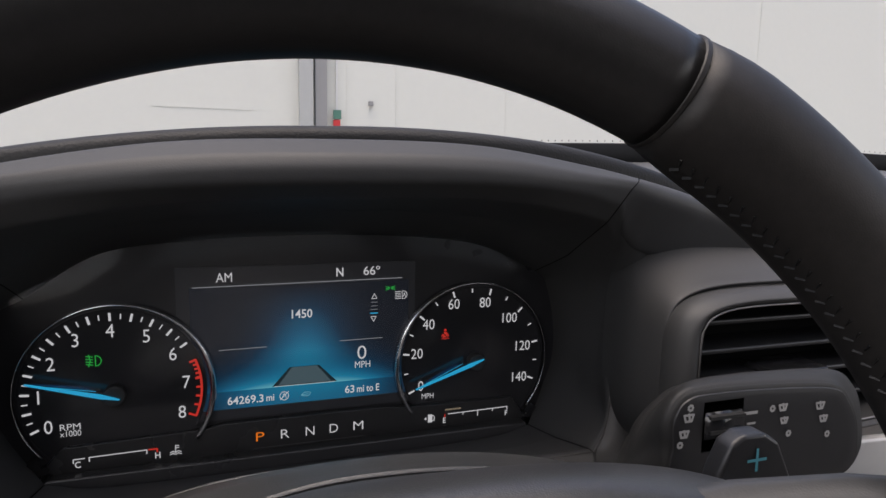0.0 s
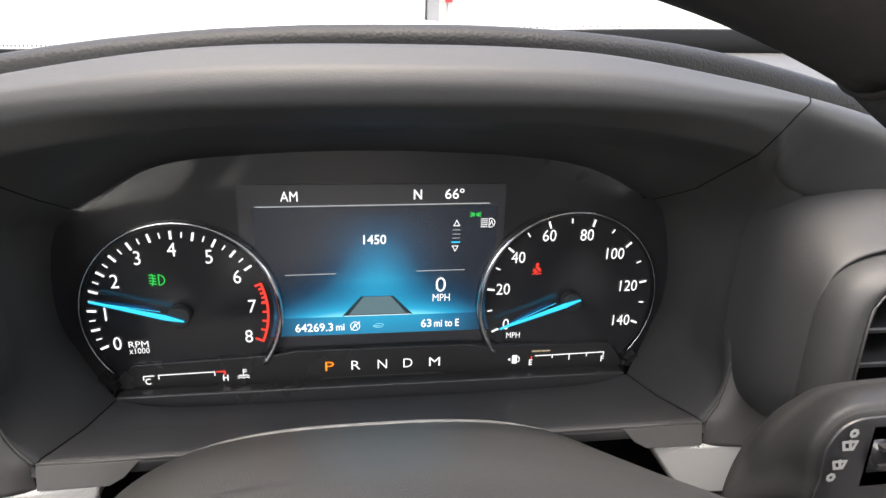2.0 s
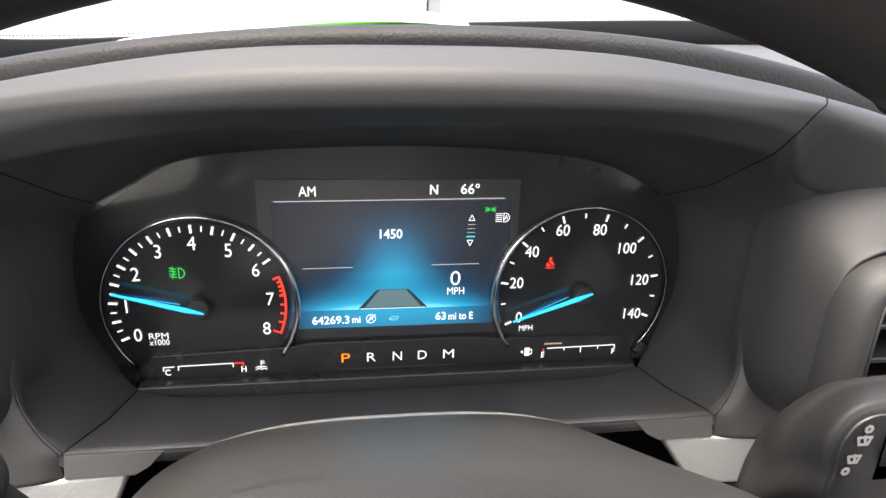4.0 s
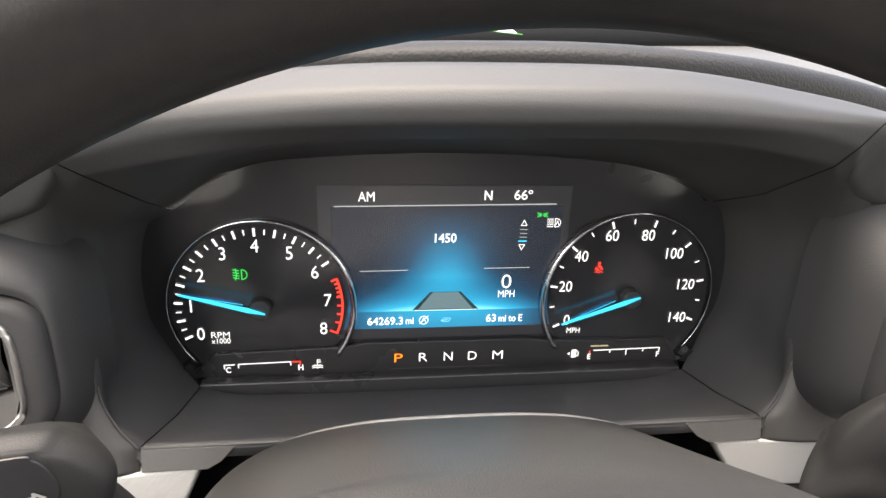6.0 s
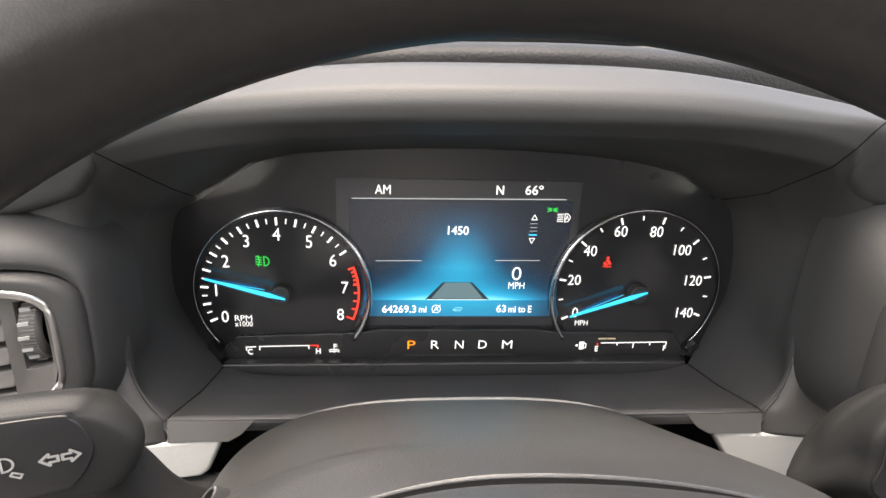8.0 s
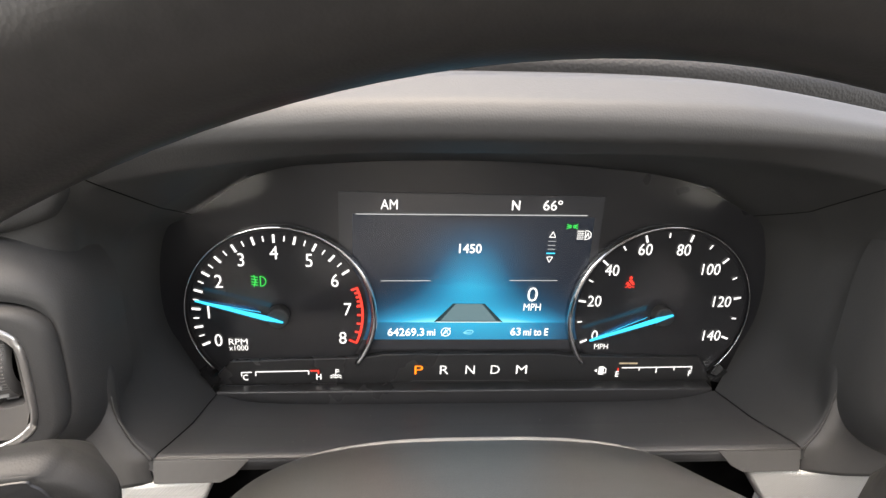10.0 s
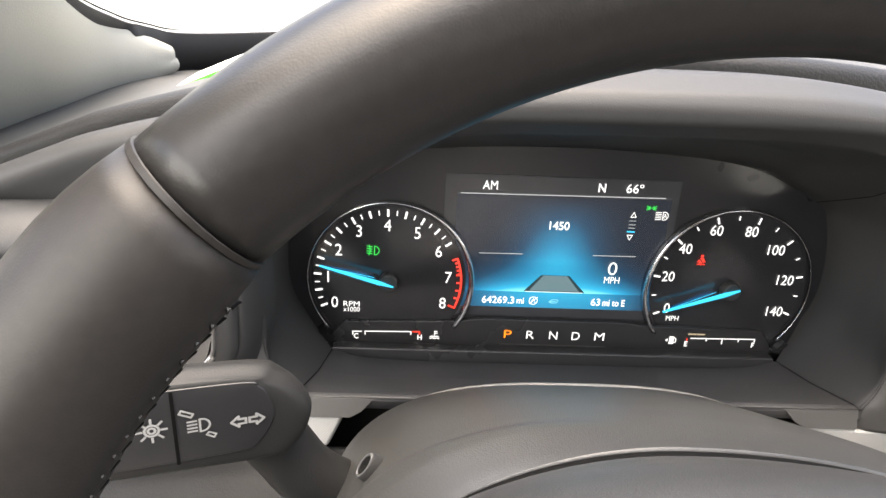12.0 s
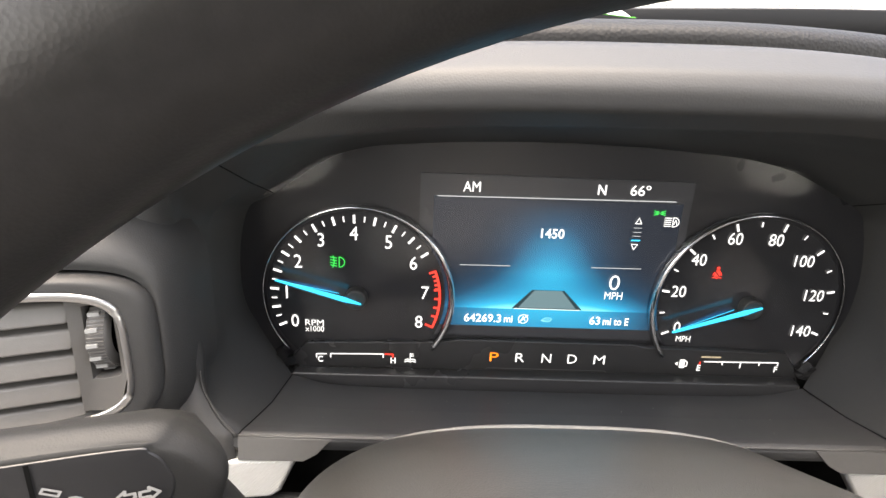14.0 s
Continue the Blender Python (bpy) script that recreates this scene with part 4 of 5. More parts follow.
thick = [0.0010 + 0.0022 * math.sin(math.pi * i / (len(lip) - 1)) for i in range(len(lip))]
part("rear_lip", tube("rear_lip", lip, [(r, 0.85 * r) for r in thick], LIP, 12), cover, "smooth rounded rear edge, painted pale as a highlight")

# ---- stalks ----
def closed_spline(keys, count):
    k = np.array(keys, float)
    n = len(k)
    out = []
    for s in np.linspace(0, n, count, endpoint=False):
        i = int(s) % n
        u = s - int(s)
        a, b, c, d = k[i - 1], k[i], k[(i + 1) % n], k[(i + 2) % n]
        out.append(0.5 * (2 * b + (c - a) * u + (2 * a - 5 * b + 4 * c - d) * u * u + (3 * b - a - 3 * c + d) * u ** 3))
    return np.array(out)


def head_loft(name, rings, slope, x0, material, parent, label="", count=96):
    """A rounded flat head through outlines (x, z) at several depths y; slope: how far it comes forward per metre of x."""
    rows = []
    lines = np.array([[(x, y, z) for x, z in closed_spline(keys, count)] for y, keys in rings])
    fine = np.array([spline(lines[:, j], 6 * (len(rings) - 1) + 1) for j in range(count)]).transpose(1, 0, 2)
    for r in fine:
        rows.append([(x, y + slope * (x - x0), z) for x, y, z in r])
    mid = rows[-1]
    cx, cz = sum(p[0] for p in mid) / count, sum(p[2] for p in mid) / count
    for k in (0.9, 0.5, 0.1):
        rows.append([(cx + (p[0] - cx) * k, mid[i][1] + slope * (cx + (p[0] - cx) * k - p[0]) - 0.0003, cz + (p[2] - cz) * k) for i, p in enumerate(mid)])
    me = grid(name, rows, material, closed=True, caps=True)
    bm = bmesh.new()
    bm.from_mesh(me)
    bmesh.ops.recalc_face_normals(bm, faces=bm.faces)
    bm.to_mesh(me)
    bm.free()
    return part(name, me, parent, label)


def shrunk(keys, by):
    k = np.array(keys)
    out = []
    n = len(k)
    for i in range(n):
        t = k[(i + 1) % n] - k[i - 1]
        t /= np.linalg.norm(t)
        out.append(tuple(k[i] + by * np.array((-t[1], t[0]))))
    return out


def inset(keys, by):
    k = np.array(keys)
    lo, hi = k.min(0), k.max(0)
    mid, half = (lo + hi) / 2, (hi - lo) / 2
    return [tuple(mid + (p - mid) * (half - by) / half) for p in k]


left_stalk = thing("turn_signal_stalk", "dark grey turn signal stalk with grey printed symbols", "stalk", (-0.17, -0.16, 1.15))
SL, lx0 = 0.35, -0.156
outer = [(-0.262, 1.1325), (-0.205, 1.1328), (-0.152, 1.1335), (-0.1395, 1.1375), (-0.1340, 1.150), (-0.1368, 1.1600), (-0.1450, 1.1695), (-0.1560, 1.1745), (-0.200, 1.1745), (-0.262, 1.172), (-0.268, 1.150)]
panel = [(-0.258, 1.1385), (-0.200, 1.1392), (-0.160, 1.1412), (-0.1515, 1.1440), (-0.1455, 1.1545), (-0.1465, 1.1630), (-0.1500, 1.1690), (-0.1570, 1.1717), (-0.200, 1.1705), (-0.258, 1.168), (-0.262, 1.152)]
outer = [(x, z + 0.07 * max(0, -0.155 - x)) for x, z in outer]
panel = [(x, z + 0.07 * max(0, -0.155 - x)) for x, z in panel]
head_loft("stalk_head", [(-0.142, inset(outer, 0.017)), (-0.152, inset(outer, 0.010)), (-0.162, shrunk(outer, 0.003)), (-0.170, outer), (-0.1755, shrunk(outer, 0.0015)), (-0.1775, shrunk(panel, -0.0012))], SL, lx0, STALK, left_stalk, "flat rounded stalk head")
head_loft("symbol_panel", [(-0.1755, panel), (-0.1780, shrunk(panel, 0.0004)), (-0.1783, shrunk(panel, 0.0012))], SL, lx0, PANELBLACK, left_stalk, "black symbol panel")


def on_stalk(name, lines, wide, at, scale, material, parent, y, slope, x0, fills=(), label=""):
    ob = strokes(name, lines, wide, material, parent, y, at, scale, label, fills)
    root = parent.location.x
    for v in ob.data.vertices:
        v.co.y += slope * (v.co.x + root - x0)
    return ob


LY = -0.1791
ARROW = [(-2.2, 0), (-1.2, 0.9), (-1.2, 0.4), (-0.25, 0.4), (-0.25, -0.4), (-1.2, -0.4), (-1.2, -0.9), (-2.2, 0)]
on_stalk("turn_arrow", [ARROW], 0.0009, (-0.1545, 1.1557), 0.0025, PRINT, left_stalk, LY, SL, lx0)
on_stalk("turn_arrow", [[(-x, z) for x, z in ARROW]], 0.0009, (-0.1545, 1.1557), 0.0025, PRINT, left_stalk, LY, SL, lx0)
on_stalk("beam_icon", [arc(0.2, 0, 1, -90, 90, 10) + [(0, 1), (0, -1), (0.2, -1)], [(-0.4, 0.8), (-1.5, 0.8)], [(-0.4, 0.27), (-1.5, 0.27)], [(-0.4, -0.27), (-1.5, -0.27)], [(-0.4, -0.8), (-1.5, -0.8)],
        [(-2.4, 2.3), (-2.1, 2.8), (-0.7, 2.0), (-1.0, 1.5), (-2.4, 2.3)], [(0.7, -1.7), (1.0, -1.3), (1.9, -1.8), (1.6, -2.3), (0.7, -1.7)]], 0.0007, (-0.1700, 1.1570), 0.0026, PRINT, left_stalk, LY, SL, lx0)
on_stalk("lamp_symbol", [arc(0, 0, 0.9, 0, 360, 14), arc(0, 0, 0.45, 0, 360, 10)] + [[(1.2 * math.cos(a), 1.2 * math.sin(a)), (1.9 * math.cos(a), 1.9 * math.sin(a))] for a in np.arange(0, 6.2, math.pi / 4)],
        0.0008, (-0.1850, 1.1580), 0.0025, PRINT, left_stalk, LY, SL, lx0)
on_stalk("panel_groove", [[(-0.1780, 1.1420), (-0.1780, 1.1722)]], 0.0012, (0, 0), 1, GAPSHADE, left_stalk, LY, SL, lx0)
neck = spline([(-0.172, -0.160, 1.153), (-0.160, -0.154, 1.139), (-0.150, -0.150, 1.122), (-0.140, -0.147, 1.105), (-0.126, -0.138, 1.088), (-0.108, -0.122, 1.072), (-0.085, -0.105, 1.058)], 24)
part("neck", tube("neck", neck, [(0.0130, 0.0140)] * 24, STALK, 20), left_stalk, "curved stalk neck")
# near-black plug, painted as the shade inside the stalk's hole
part("socket", tube("socket", [(-0.112, -0.108, 1.080), (-0.100, -0.100, 1.070)], (0.019, 0.019), GAPSHADE, 24), left_stalk)

right_stalk = thing("wiper_stalk", "dark grey wiper stalk with printed symbols and a roller", "stalk", (0.17, -0.18, 1.15))
SR, rx0 = 0.0, 0.18
outer = [(0.262, 1.128), (0.260, 1.150), (0.252, 1.1650), (0.235, 1.1745), (0.190, 1.1768), (0.151, 1.1752), (0.1375, 1.1690), (0.1270, 1.158), (0.1210, 1.143), (0.1180, 1.122), (0.180, 1.112), (0.245, 1.116)]
panel = [(0.226, 1.140), (0.2255, 1.156), (0.219, 1.1690), (0.209, 1.1762), (0.175, 1.1795), (0.141, 1.1805), (0.129, 1.1785), (0.1235, 1.1710), (0.1235, 1.160), (0.127, 1.145), (0.170, 1.135), (0.215, 1.134)]
head_loft("stalk_head", [(-0.145, inset(outer, 0.022)), (-0.155, inset(outer, 0.010)), (-0.164, shrunk(outer, 0.003)), (-0.171, outer), (-0.184, [(0.40 * a + 0.60 * p, 0.40 * b + 0.60 * q + 0.0025) for (a, b), (p, q) in zip(outer, shrunk(panel, -0.003))]), (-0.192, shrunk(panel, -0.0030)), (-0.1948, shrunk(panel, -0.0012))], SR, rx0, STALK, right_stalk, "flat rounded stalk head")
head_loft("symbol_panel", [(-0.1935, panel), (-0.1954, shrunk(panel, 0.0004)), (-0.1957, shrunk(panel, 0.0012))], SR, rx0, PANELBLACK, right_stalk, "black symbol panel")
RY = -0.1966
WIPER = [(-1, 0.7), (-0.6, -0.5), (0.7, -0.5), (1.1, 0.7), (-1, 0.7)]
for x, z, k in ((0.1296, 1.1712, 0.0022), (0.1278, 1.1645, 0.0020), (0.1790, 1.1705, 0.0020), (0.1803, 1.1645, 0.0018), (0.2003, 1.1690, 0.0022), (0.2030, 1.1628, 0.0020)):
    on_stalk("wiper_icon", [WIPER, [(0, 0.9), (0.3, -0.3)]], 0.0010, (x, z), k, PRINT, right_stalk, RY, SR, rx0)
for x, z in ((0.1303, 1.1757), (0.1262, 1.1603), (0.1733, 1.1708), (0.1835, 1.1585), (0.2062, 1.1555)):
    on_stalk("wiper_mark", [arc(0, 0, 1, 0, 360, 8)], 0.0010, (x, z), 0.0011, PRINT, right_stalk, RY, SR, rx0)
on_stalk("interval_dashes", [[(-1.6, 0), (-0.8, 0)], [(-0.4, 0), (0.4, 0)], [(0.8, 0), (1.6, 0)]], 0.0014, (0.1612, 1.1702), 0.0022, PRINT, right_stalk, RY, SR, rx0)
on_stalk("interval_dashes", [[(-1, 0), (-0.2, 0)], [(0.2, 0), (1, 0)]], 0.0010, (0.1622, 1.1655), 0.0020, PRINT, right_stalk, RY, SR, rx0)
# block painted near-black in place of the shade round the roller
part("roller_well", block("roller_well", (0.1375, -0.1960, 1.1555), (0.1580, -0.1900, 1.1770), GAPSHADE), right_stalk, "near-black block for the shade in the roller opening")
part("roller", tube("roller", [(0.1385, -0.190, 1.1665), (0.1570, -0.190, 1.1665)], (0.0085, 0.0085), GLOSS, 28), right_stalk, "glossy black roller")
for z in (1.1640, 1.1702):
    part("roller_rib", block("roller_rib", (0.1390, -0.1992, z), (0.1565, -0.1960, z + 0.0014), STALK), right_stalk)
neck = spline([(0.178, -0.158, 1.135), (0.161, -0.158, 1.118), (0.143, -0.156, 1.098), (0.119, -0.146, 1.078), (0.085, -0.125, 1.060)], 20)
part("neck", tube("neck", neck, [(0.0110, 0.0130)] * 20, STALK, 20), right_stalk)


# ---- air vents ----
def box_frame(name, outer, inner, y_out, y_in, material, parent, label="", round_=0.003):
    """A rounded frame with an opening through it."""
    n = len(outer)
    v = [(x, y_out, z) for x, z in outer] + [(x, y_out + 0.002, z) for x, z in inner] + [(x, y_in, z) for x, z in inner] + [(x, y_in, z) for x, z in outer]
    f = []
    for i in range(n):
        j = (i + 1) % n
        for a, b in ((0, 1), (1, 2), (2, 3), (3, 0)):
            f.append((a * n + i, a * n + j, b * n + j, b * n + i))
    me = mesh(name, v, f, material, True)
    ob = part(name, me, parent, label)
    bm = bmesh.new()
    bm.from_mesh(me)
    bmesh.ops.recalc_face_normals(bm, faces=bm.faces)
    bm.to_mesh(me)
    bm.free()
    if round_:
        soften(ob, round_, 3)
    return ob


vent_r = thing("centre_air_vent", "black slatted air vent in a rounded dark housing", "air vent", (0.25, -0.12, 1.17))
def vent_housing(rings, material, parent, label, name="housing"):
    """A rounded box open at the front: rings of (y, middle x, middle z, half width, half height, squareness)."""
    rows = [[(x, y, z) for x, z in superellipse(cx, cz, a, b, p, 72)] for y, cx, cz, a, b, p in rings]
    fine = np.array([spline(np.array(rows)[:, j], 41) for j in range(72)]).transpose(1, 0, 2)
    return part(name, grid(name, fine, material, closed=True), parent, label)


in_r = superellipse(0.267, 1.163, 0.081, 0.0375, 6, 64)
vent_housing([(-0.118, 0.2675, 1.163, 0.0930, 0.0440, 5), (-0.126, 0.267, 1.163, 0.0940, 0.0450, 5), (-0.133, 0.267, 1.163, 0.0932, 0.0442, 5), (-0.1380, 0.267, 1.163, 0.0900, 0.0420, 5),
              (-0.1392, 0.267, 1.163, 0.0860, 0.0402, 5.5), (-0.1365, 0.267, 1.163, 0.0815, 0.0380, 6), (-0.130, 0.267, 1.163, 0.081, 0.0375, 6), (-0.097, 0.267, 1.163, 0.081, 0.0375, 6)], SOFT, vent_r, "rounded dark vent housing")
vent_housing([(-0.066, 0.275, 1.1648, 0.1010, 0.0668, 4.5), (-0.078, 0.2748, 1.1643, 0.1015, 0.0663, 4.5), (-0.090, 0.274, 1.1633, 0.1020, 0.0633, 4.5), (-0.103, 0.2725, 1.163, 0.1010, 0.0570, 4.5),
              (-0.114, 0.271, 1.1636, 0.0985, 0.0506, 5), (-0.1215, 0.270, 1.1652, 0.0965, 0.0462, 5), (-0.1235, 0.269, 1.165, 0.0945, 0.0450, 5), (-0.1215, 0.269, 1.165, 0.0920, 0.0430, 5)], SOFT, vent_r, "smooth dark shoulder round the vent", "shoulder")
edge = [(x, -0.1365, z) for x, z in superellipse(0.267, 1.163, 0.0805, 0.0370, 6, 64)]
part("bright_edge", tube("bright_edge", edge, (0.0007, 0.0007), SATINDARK, 8, closed=True), vent_r, "thin bright metal edge")
# flat back; the shade deep in the vent is painted on as near-black
part("vent_back", prism("vent_back", in_r[::-1], -0.0985, -0.0955, GAPSHADE), vent_r)
for i in range(4):
    z = 1.138 + 0.0165 * i
    soften(part("slat", prism("slat", [(0.186, z), (0.342, z), (0.342, z + 0.003), (0.186, z + 0.003)], -0.126, -0.100, PANELBLACK), vent_r, "black slat"), 0.001, 2)
soften(part("slat_tab", prism("slat_tab", [(0.238, 1.1530), (0.284, 1.1530), (0.282, 1.1605), (0.241, 1.1605)], -0.1345, -0.112, GLOSS), vent_r, "glossy black tab"), 0.002, 3)
part("tab_edge", tube("tab_edge", [(0.240, -0.1350, 1.1555), (0.246, -0.1355, 1.1538), (0.276, -0.1355, 1.1538), (0.283, -0.1350, 1.1560)], (0.0006, 0.0006), CHROME, 6), vent_r)

vent_l = thing("side_air_vent", "grey slatted air vent with a ribbed thumbwheel and chrome edge", "air vent", (-0.25, -0.09, 1.15))
in_l = superellipse(-0.2685, 1.1530, 0.0735, 0.0285, 5, 64)
vent_housing([(-0.093, -0.2685, 1.1530, 0.0835, 0.0350, 5), (-0.100, -0.2685, 1.1530, 0.0845, 0.0362, 5), (-0.1035, -0.2685, 1.1530, 0.0832, 0.0355, 5), (-0.1048, -0.2685, 1.1530, 0.0800, 0.0338, 5),
              (-0.1035, -0.2685, 1.1530, 0.0745, 0.0295, 5), (-0.095, -0.2685, 1.1530, 0.0735, 0.0285, 5), (-0.066, -0.2685, 1.1530, 0.0735, 0.0285, 5)], SOFT, vent_l, "rounded dark vent housing")
vent_housing([(-0.060, -0.2685, 1.1543, 0.0925, 0.0543, 4.5), (-0.080, -0.2685, 1.1543, 0.0920, 0.0543, 4.5), (-0.090, -0.2685, 1.1548, 0.0905, 0.0508, 4.5), (-0.097, -0.2685, 1.1558, 0.0880, 0.0438, 5),
              (-0.0997, -0.2685, 1.1565, 0.0858, 0.0380, 5), (-0.0985, -0.2685, 1.1550, 0.0835, 0.0355, 5)], SOFT, vent_l, "smooth dark shoulder round the vent", "shoulder")
edge = [(x, -0.1045, z) for x, z in superellipse(-0.2685, 1.1530, 0.0745, 0.0295, 5, 72)]
part("chrome_edge", tube("chrome_edge", edge, (0.0011, 0.0018), SATINLIGHT, 10, closed=True), vent_l, "bright chrome edge")
# near-black back wall, its colour standing in for the vent's inner shade
part("vent_back", prism("vent_back", in_l[::-1], -0.064, -0.058, GAPSHADE), vent_l)
VENTGREY = mat("grey_vent_plastic", (0.085, 0.081, 0.077), 0.45, grain=0.00003, scale=1500, vary=0.1)
box_frame("wheel_plate", [(-0.2125, 1.1290), (-0.2030, 1.1275), (-0.1985, 1.1330), (-0.1960, 1.1420), (-0.1960, 1.1640), (-0.1985, 1.1730), (-0.2030, 1.1785), (-0.2125, 1.1790)],
          [(-0.2085, 1.1420), (-0.2050, 1.1415), (-0.1995, 1.1420), (-0.1985, 1.1430), (-0.1985, 1.1720), (-0.1995, 1.1745), (-0.2050, 1.1748), (-0.2085, 1.1745)], -0.1025, -0.085, VENTGREY, vent_l, "grey plate round the thumbwheel", 0.0006)
for i in range(5):
    z = 1.1225 + 0.0113 * i
    me = prism("slat", [(-0.338, z), (-0.2132, z), (-0.2132, z + 0.0070), (-0.338, z + 0.0070)], -0.1010, -0.078, VENTGREY)
    for v in me.vertices:
        v.co.y += (v.co.z - z) * 0.45
        v.co.z += (v.co.y + 0.1010) * 0.20
    soften(part("slat", me, vent_l, "grey slat"), 0.0012, 2)
wheel_ring = [[(x, -0.0850 - 0.0195 * math.cos(t) * k, 1.1590 + 0.0175 * math.sin(t) * k) for t in np.linspace(-1.5, 1.5, 30)] for x, k in ((-0.2075, 0.8), (-0.2070, 0.98), (-0.2060, 1.0), (-0.2015, 1.0), (-0.2005, 0.98), (-0.2000, 0.8))]
part("thumbwheel", grid("thumbwheel", wheel_ring, FASCIA), vent_l, "black thumbwheel")
# shade behind the thumbwheel, put in as a near-black block
part("wheel_well", block("wheel_well", (-0.2095, -0.0840, 1.1400), (-0.1975, -0.0800, 1.1765), GAPSHADE), vent_l)
for a in np.linspace(-1.05, 1.05, 7):
    y, z = -0.0850 - 0.0199 * math.cos(a), 1.1590 + 0.0179 * math.sin(a)
    part("wheel_rib", block("wheel_rib", (-0.2068, y - 0.0004, z - 0.0008), (-0.2030, y + 0.0020, z + 0.0008), PRINT), vent_l)
for a in np.linspace(-1.2, 1.2, 29):
    y, z = -0.0850 - 0.0197 * math.cos(a), 1.1590 + 0.0177 * math.sin(a)
    part("wheel_groove", block("wheel_groove", (-0.2068, y - 0.0002, z - 0.00025), (-0.2010, y + 0.0015, z + 0.00025), VENTGREY), vent_l)

for ob in vent_l.children:
    for v in ob.data.vertices:
        v.co.y += 0.35 * (v.co.x + vent_l.location.x + 0.20)
        v.co.x += 0.0025
        v.co.z += 0.0025

# ---- steering wheel ----
wheel = thing("steering_wheel", "black leather steering wheel with stitched grips and shift paddles", "steering wheel", (-0.016, -0.304, 1.153))
TILT_W, R_W, TURN_W = 0.3545, 0.168, 8.0
W_AXIS = np.array((0, -math.cos(TILT_W), math.sin(TILT_W)))
W_UP = np.array((0, math.sin(TILT_W), math.cos(TILT_W)))
W_RIGHT = np.array((1.0, 0, 0))
W_MID = np.array((-0.016, -0.304, 1.153))


def on_wheel(angle, r, out=0.0):
    """A place on the wheel: degrees clockwise from its top, distance from its middle, height over its plane towards the driver."""
    a = radians(angle - TURN_W)
    return W_MID + r * (math.sin(a) * W_RIGHT + math.cos(a) * W_UP) + out * W_AXIS


def rim_piece(name, a0, a1, half, deep, material, label, lumps=0.0):
    rows = []
    for a in np.linspace(a0, a1, max(12, int(abs(a1 - a0) / 2))):
        row = []
        ends = min(abs(a - a0), abs(a - a1))
        swell = 1 - 0.10 * max(0, 1 - ends / 7) ** 2 if abs(a1 - a0) > 90 else 1
        for t in np.linspace(0, 2 * math.pi, 28, endpoint=False):
            k = 1 + lumps * math.sin(2 * t)
            row.append(on_wheel(a, R_W + half * math.cos(t) * k * swell, deep * math.sin(t) * swell))
        rows.append(row)
    return part(name, grid(name, rows, material, closed=True, caps=True, flip=True), wheel, label)


rim_piece("rim_top", -36.5, 36.5, 0.0155, 0.0159, RIMSKIN, "smooth black leather rim")
rim_piece("rim_bottom", 144, 216, 0.0150, 0.0155, RIMSKIN, "smooth black leather rim")
rim_piece("rim_grip", 37.0, 143, 0.0178, 0.0180, GRIP, "padded black leather grip")
rim_piece("rim_grip", -143, -37.0, 0.0178, 0.0180, GRIP, "padded black leather grip")
for a in (-36.7, 36.7, 143.5, -143.5):
    rim_piece("rim_seam", a - 0.22, a + 0.22, 0.0160, 0.0167, GRIP, "thin leather seam")
for s in (1, -1):
    verts, faces = [], []
    for i in range(64):
        a = s * (40 + 100 * i / 63)
        for r, o, q in ((R_W - 0.0177, 0.0028, 0.0), (R_W - 0.0177, -0.0028, 0.35)):
            c = on_wheel(a + q, r, o)
            e = on_wheel(a + q + 0.5 * s, r, o * 0.2)
            d = (e - c)
            n1 = np.cross(d, W_AXIS)
            n1 /= np.linalg.norm(n1)
            n2 = np.cross(d, n1)
            n2 /= np.linalg.norm(n2)
            k = len(verts)
            for base in (c, e):
                verts += [base + 0.00045 * (math.cos(t) * n1 + math.sin(t) * n2) for t in (0, 2.09, 4.19)]
            faces += [(k, k + 1, k + 4, k + 3), (k + 1, k + 2, k + 5, k + 4), (k + 2, k, k + 3, k + 5), (k, k + 2, k + 1), (k + 3, k + 4, k + 5)]
    part("stitching", mesh("stitching", verts, faces, RIMSKIN), wheel, "black cross stitching")
hub_rows = []
for r, o in ((0.0, 0.030), (0.020, 0.029), (0.030, 0.024), (0.036, 0.010), (0.036, -0.018), (0.02, -0.03), (0.0, -0.03)):
    hub_rows.append([on_wheel(a, max(r, 0.0005), o - 0.02) for a in np.linspace(0, 360, 48, endpoint=False)])
part("hub_pad", grid("hub_pad", hub_rows, HARD, closed=True), wheel, "dark grey hub pad")
for a0 in (92, -92, 180):
    rows = []
    for r, wd, o in ((0.045, 0.036, -0.034), (0.08, 0.034, -0.034), (0.11, 0.032, -0.032), (0.14, 0.028, -0.020), (R_W - 0.004, 0.022, -0.002)):
        c = on_wheel(a0, r, o)
        t = (on_wheel(a0 + 1, r, o) - c)
        t /= np.linalg.norm(t)
        rows.append([c + t * wd * math.cos(u) + W_AXIS * 0.010 * math.sin(u) for u in np.linspace(0, 2 * math.pi, 20, endpoint=False)])
    part("spoke", grid("spoke", rows, HARD, closed=True, caps=True, flip=True), wheel, "dark grey spoke")
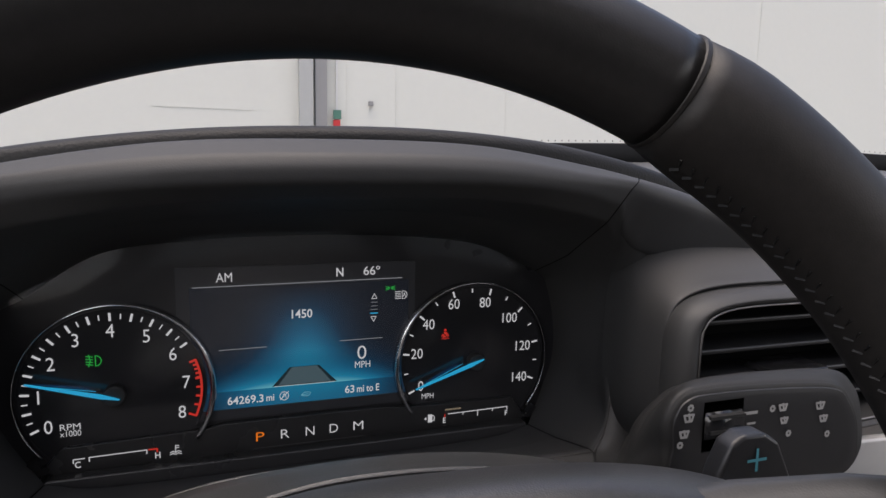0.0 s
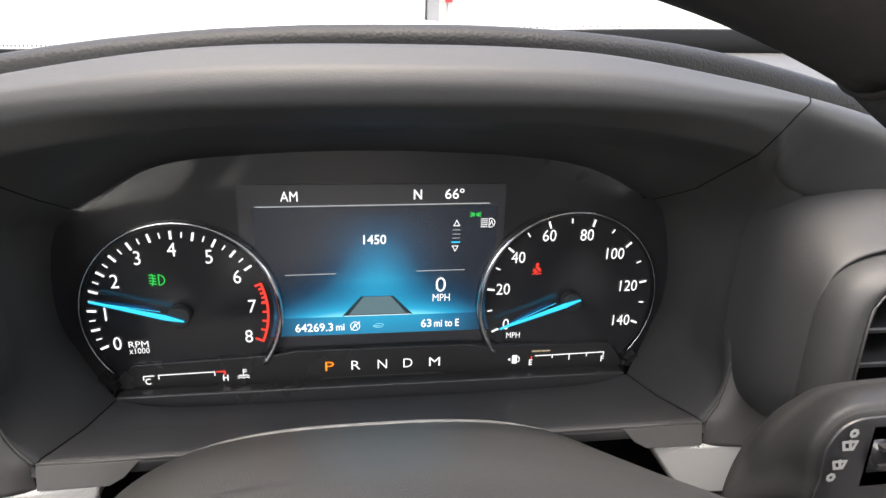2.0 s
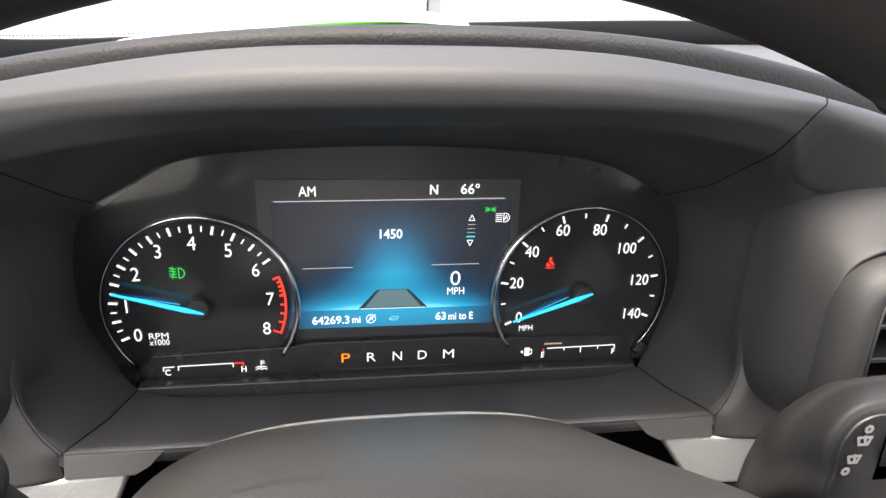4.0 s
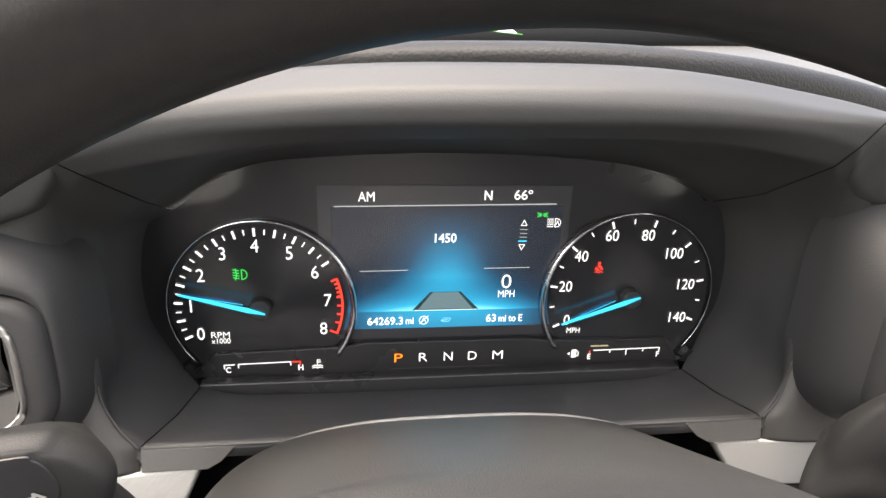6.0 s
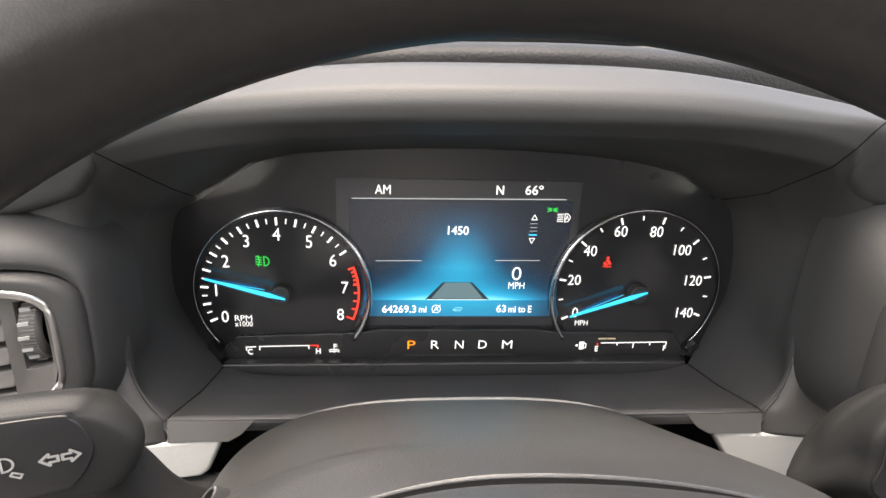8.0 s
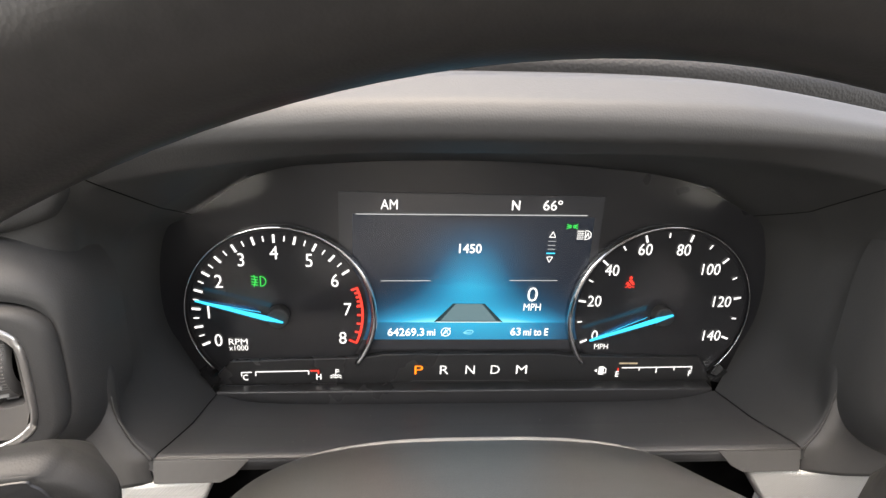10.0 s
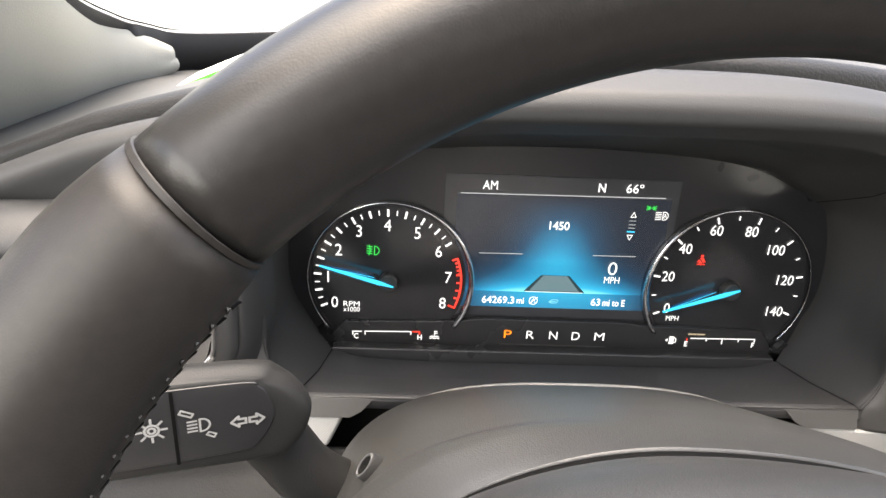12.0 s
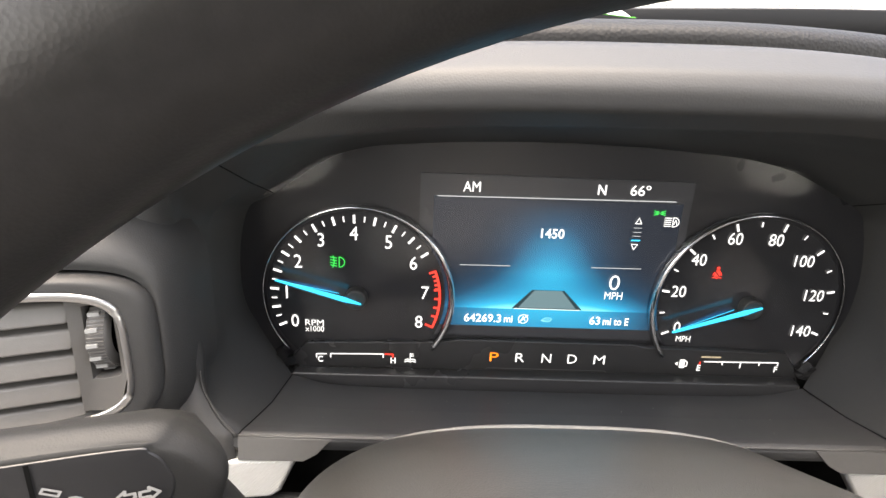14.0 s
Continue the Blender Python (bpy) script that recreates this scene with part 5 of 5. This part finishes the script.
# shift paddles behind the wheel
for s in (1, -1):
    sx = 1 if s > 0 else -1
    pts = [(0.106, 1.150), (0.1110, 1.169), (0.1155, 1.1785), (0.121, 1.1815), (0.130, 1.1812), (0.1365, 1.1770), (0.144, 1.162), (0.146, 1.150)] if s > 0 else [(-0.130, 1.150), (-0.128, 1.165), (-0.120, 1.170), (-0.110, 1.165), (-0.104, 1.150)]
    me = prism("shift_paddle", pts if s < 0 else pts[::-1], -0.2345, -0.226, PANELBLACK)
    if s > 0:
        soften(part("shift_paddle", me, wheel, "black shift paddle with a teal plus sign"), 0.0018, 3)
        strokes("plus_sign", [[(-1, 0), (1, 0)], [(0, -1), (0, 1)]], 0.0011, TEAL, wheel, -0.2350, (0.1262, 1.1722), 0.0038, "teal plus sign")

# ---- windscreen, pillar and cabin shell ----
edge = spline(SCREEN_EDGE, 120)
windscreen = thing("windscreen", "clear windscreen with a dotted black border", "windscreen", (0.3, 0.4, 1.3))
low = edge + np.array([(-0.022 if e[1] < 0.3 and e[0] < 0 else (0.022 if e[1] < 0.3 else 0.0), 0.020 if e[1] > 0.3 else 0.010, -0.050 if e[1] > 0.3 else -0.028) for e in edge])
rows = [[tuple(e), tuple(e * 0.5 + l * 0.5 + np.array((0, 0.001, 0))), tuple(l)] for e, l in zip(edge, low)]
solid(part("black_border", grid("black_border", rows, FRIT, flip=True), windscreen, "black ceramic border"), 0.004)
dots = []
dv, df = [], []
for i, e in enumerate(spline(SCREEN_EDGE, 420)):
    c = e + np.array((0, -0.001, 0.0030))
    k = len(dv)
    dv += [c + np.array((0.0011 * math.cos(t), 0, 0.0011 * math.sin(t))) for t in np.linspace(0, 2 * math.pi, 6, endpoint=False)]
    df.append(tuple(range(k, k + 6)))
tagged(part("border_dots", mesh("border_dots", dv, df, FRIT), windscreen, "row of black border dots"), kind="stuff")

pillar = thing("windscreen_pillar", "pale grey fabric-covered windscreen pillar", "pillar", (-0.6, 0.1, 1.4))
inner = spline([(-0.376, 0.360, 1.246)] + [(x - 0.006, y - (0.024 if y > 0.2 else 0.005), z - 0.010) for x, y, z in SCREEN_EDGE[5::-1]], 50)
outer = spline([(-0.374, 0.366, 1.232), (-0.402, 0.340, 1.212), (-0.434, 0.309, 1.187), (-0.452, 0.207, 1.176), (-0.462, 0.07, 1.200), (-0.450, -0.15, 1.38), (-0.415, -0.45, 1.640)], 50)
rows = []
for i, (p, q) in enumerate(zip(inner, outer)):
    mid = (p + q) / 2 + np.array((0.010, -0.012, 0.002)) * min(1, i / 14)
    rows.append(spline([p + np.array((-0.012, 0.012, 0.002)), p, mid, q, q + np.array((-0.03, 0.01, -0.02))], 22))
solid(part("pillar_trim", grid("pillar_trim", rows, PILLAR), pillar), 0.006)

cabin = thing("cabin_shell", "plain grey car cabin with a cloth headliner", "car cabin", (0.3, -1.0, 0.5), kind="structure")
part("headliner", block("headliner", (-0.40, -2.6, 1.70), (1.10, -0.80, 1.74), HEADLINER), cabin, "pale grey cloth headliner")
part("rear_wall", block("rear_wall", (-0.75, -2.65, 0.4), (1.35, -2.6, 1.50), CABIN), cabin)
part("floor_pan", block("floor_pan", (-0.75, -2.6, 0.40), (1.35, 0.6, 0.44), CABIN), cabin)
part("firewall", block("firewall", (-0.75, 0.52, 0.44), (1.35, 0.56, 1.22), CABIN), cabin)
part("door_panel", block("door_panel", (-0.76, -2.6, 0.44), (-0.72, 0.30, 1.17), CABIN), cabin)
part("door_pillar", block("door_pillar", (-0.76, -0.90, 1.17), (-0.70, -0.70, 1.68), CABIN), cabin)
for x in (1.35,):
    part("door_panel", block("door_panel", (x, -2.6, 0.44), (x + 0.04, 0.52, 1.16), CABIN), cabin)
    part("door_pillar", block("door_pillar", (x, -1.1, 1.16), (x + 0.04, -0.95, 1.68), CABIN), cabin)

# ---- paper on the dash ----
paper = thing("paper_sheet", "white paper sheet with a bright green edge on the dash top", "paper", (-0.1, 0.2, 1.27))
sheet = []
for u in np.linspace(0, 1, 24):
    x = -0.306 + 0.370 * u
    y0 = 0.17 - 0.03 * u
    base = crest(x)[1] + 0.0095 + 0.0012 * math.sin(u * 9)
    sheet.append([(x, y0 + 0.14 * v, base + 0.010 * v + 0.004 * math.sin(v * 3.1)) for v in np.linspace(0, 1, 10)])
solid(part("sheet", grid("sheet", sheet, PAPER, flip=True), paper), 0.0006)
green = []
for u, p in zip(np.linspace(0, 1, 24), sheet):
    x, y, z = p[0]
    hang = 0.0006 + 0.0050 * max(0, 1 - u / 0.28) + 0.0030 * max(0, 1 - abs(u - 0.72) / 0.16)
    green.append([(x + 0.006, y + 0.0060, z - hang), (x, y + 0.0015, z - hang * 0.5), (x - 0.002, y - 0.0004, z - 0.0003), (x + 0.002, y + 0.010, z - 0.0012)])
solid(part("green_edge", grid("green_edge", green, GREEN), paper, "bright green edge"), 0.0006)
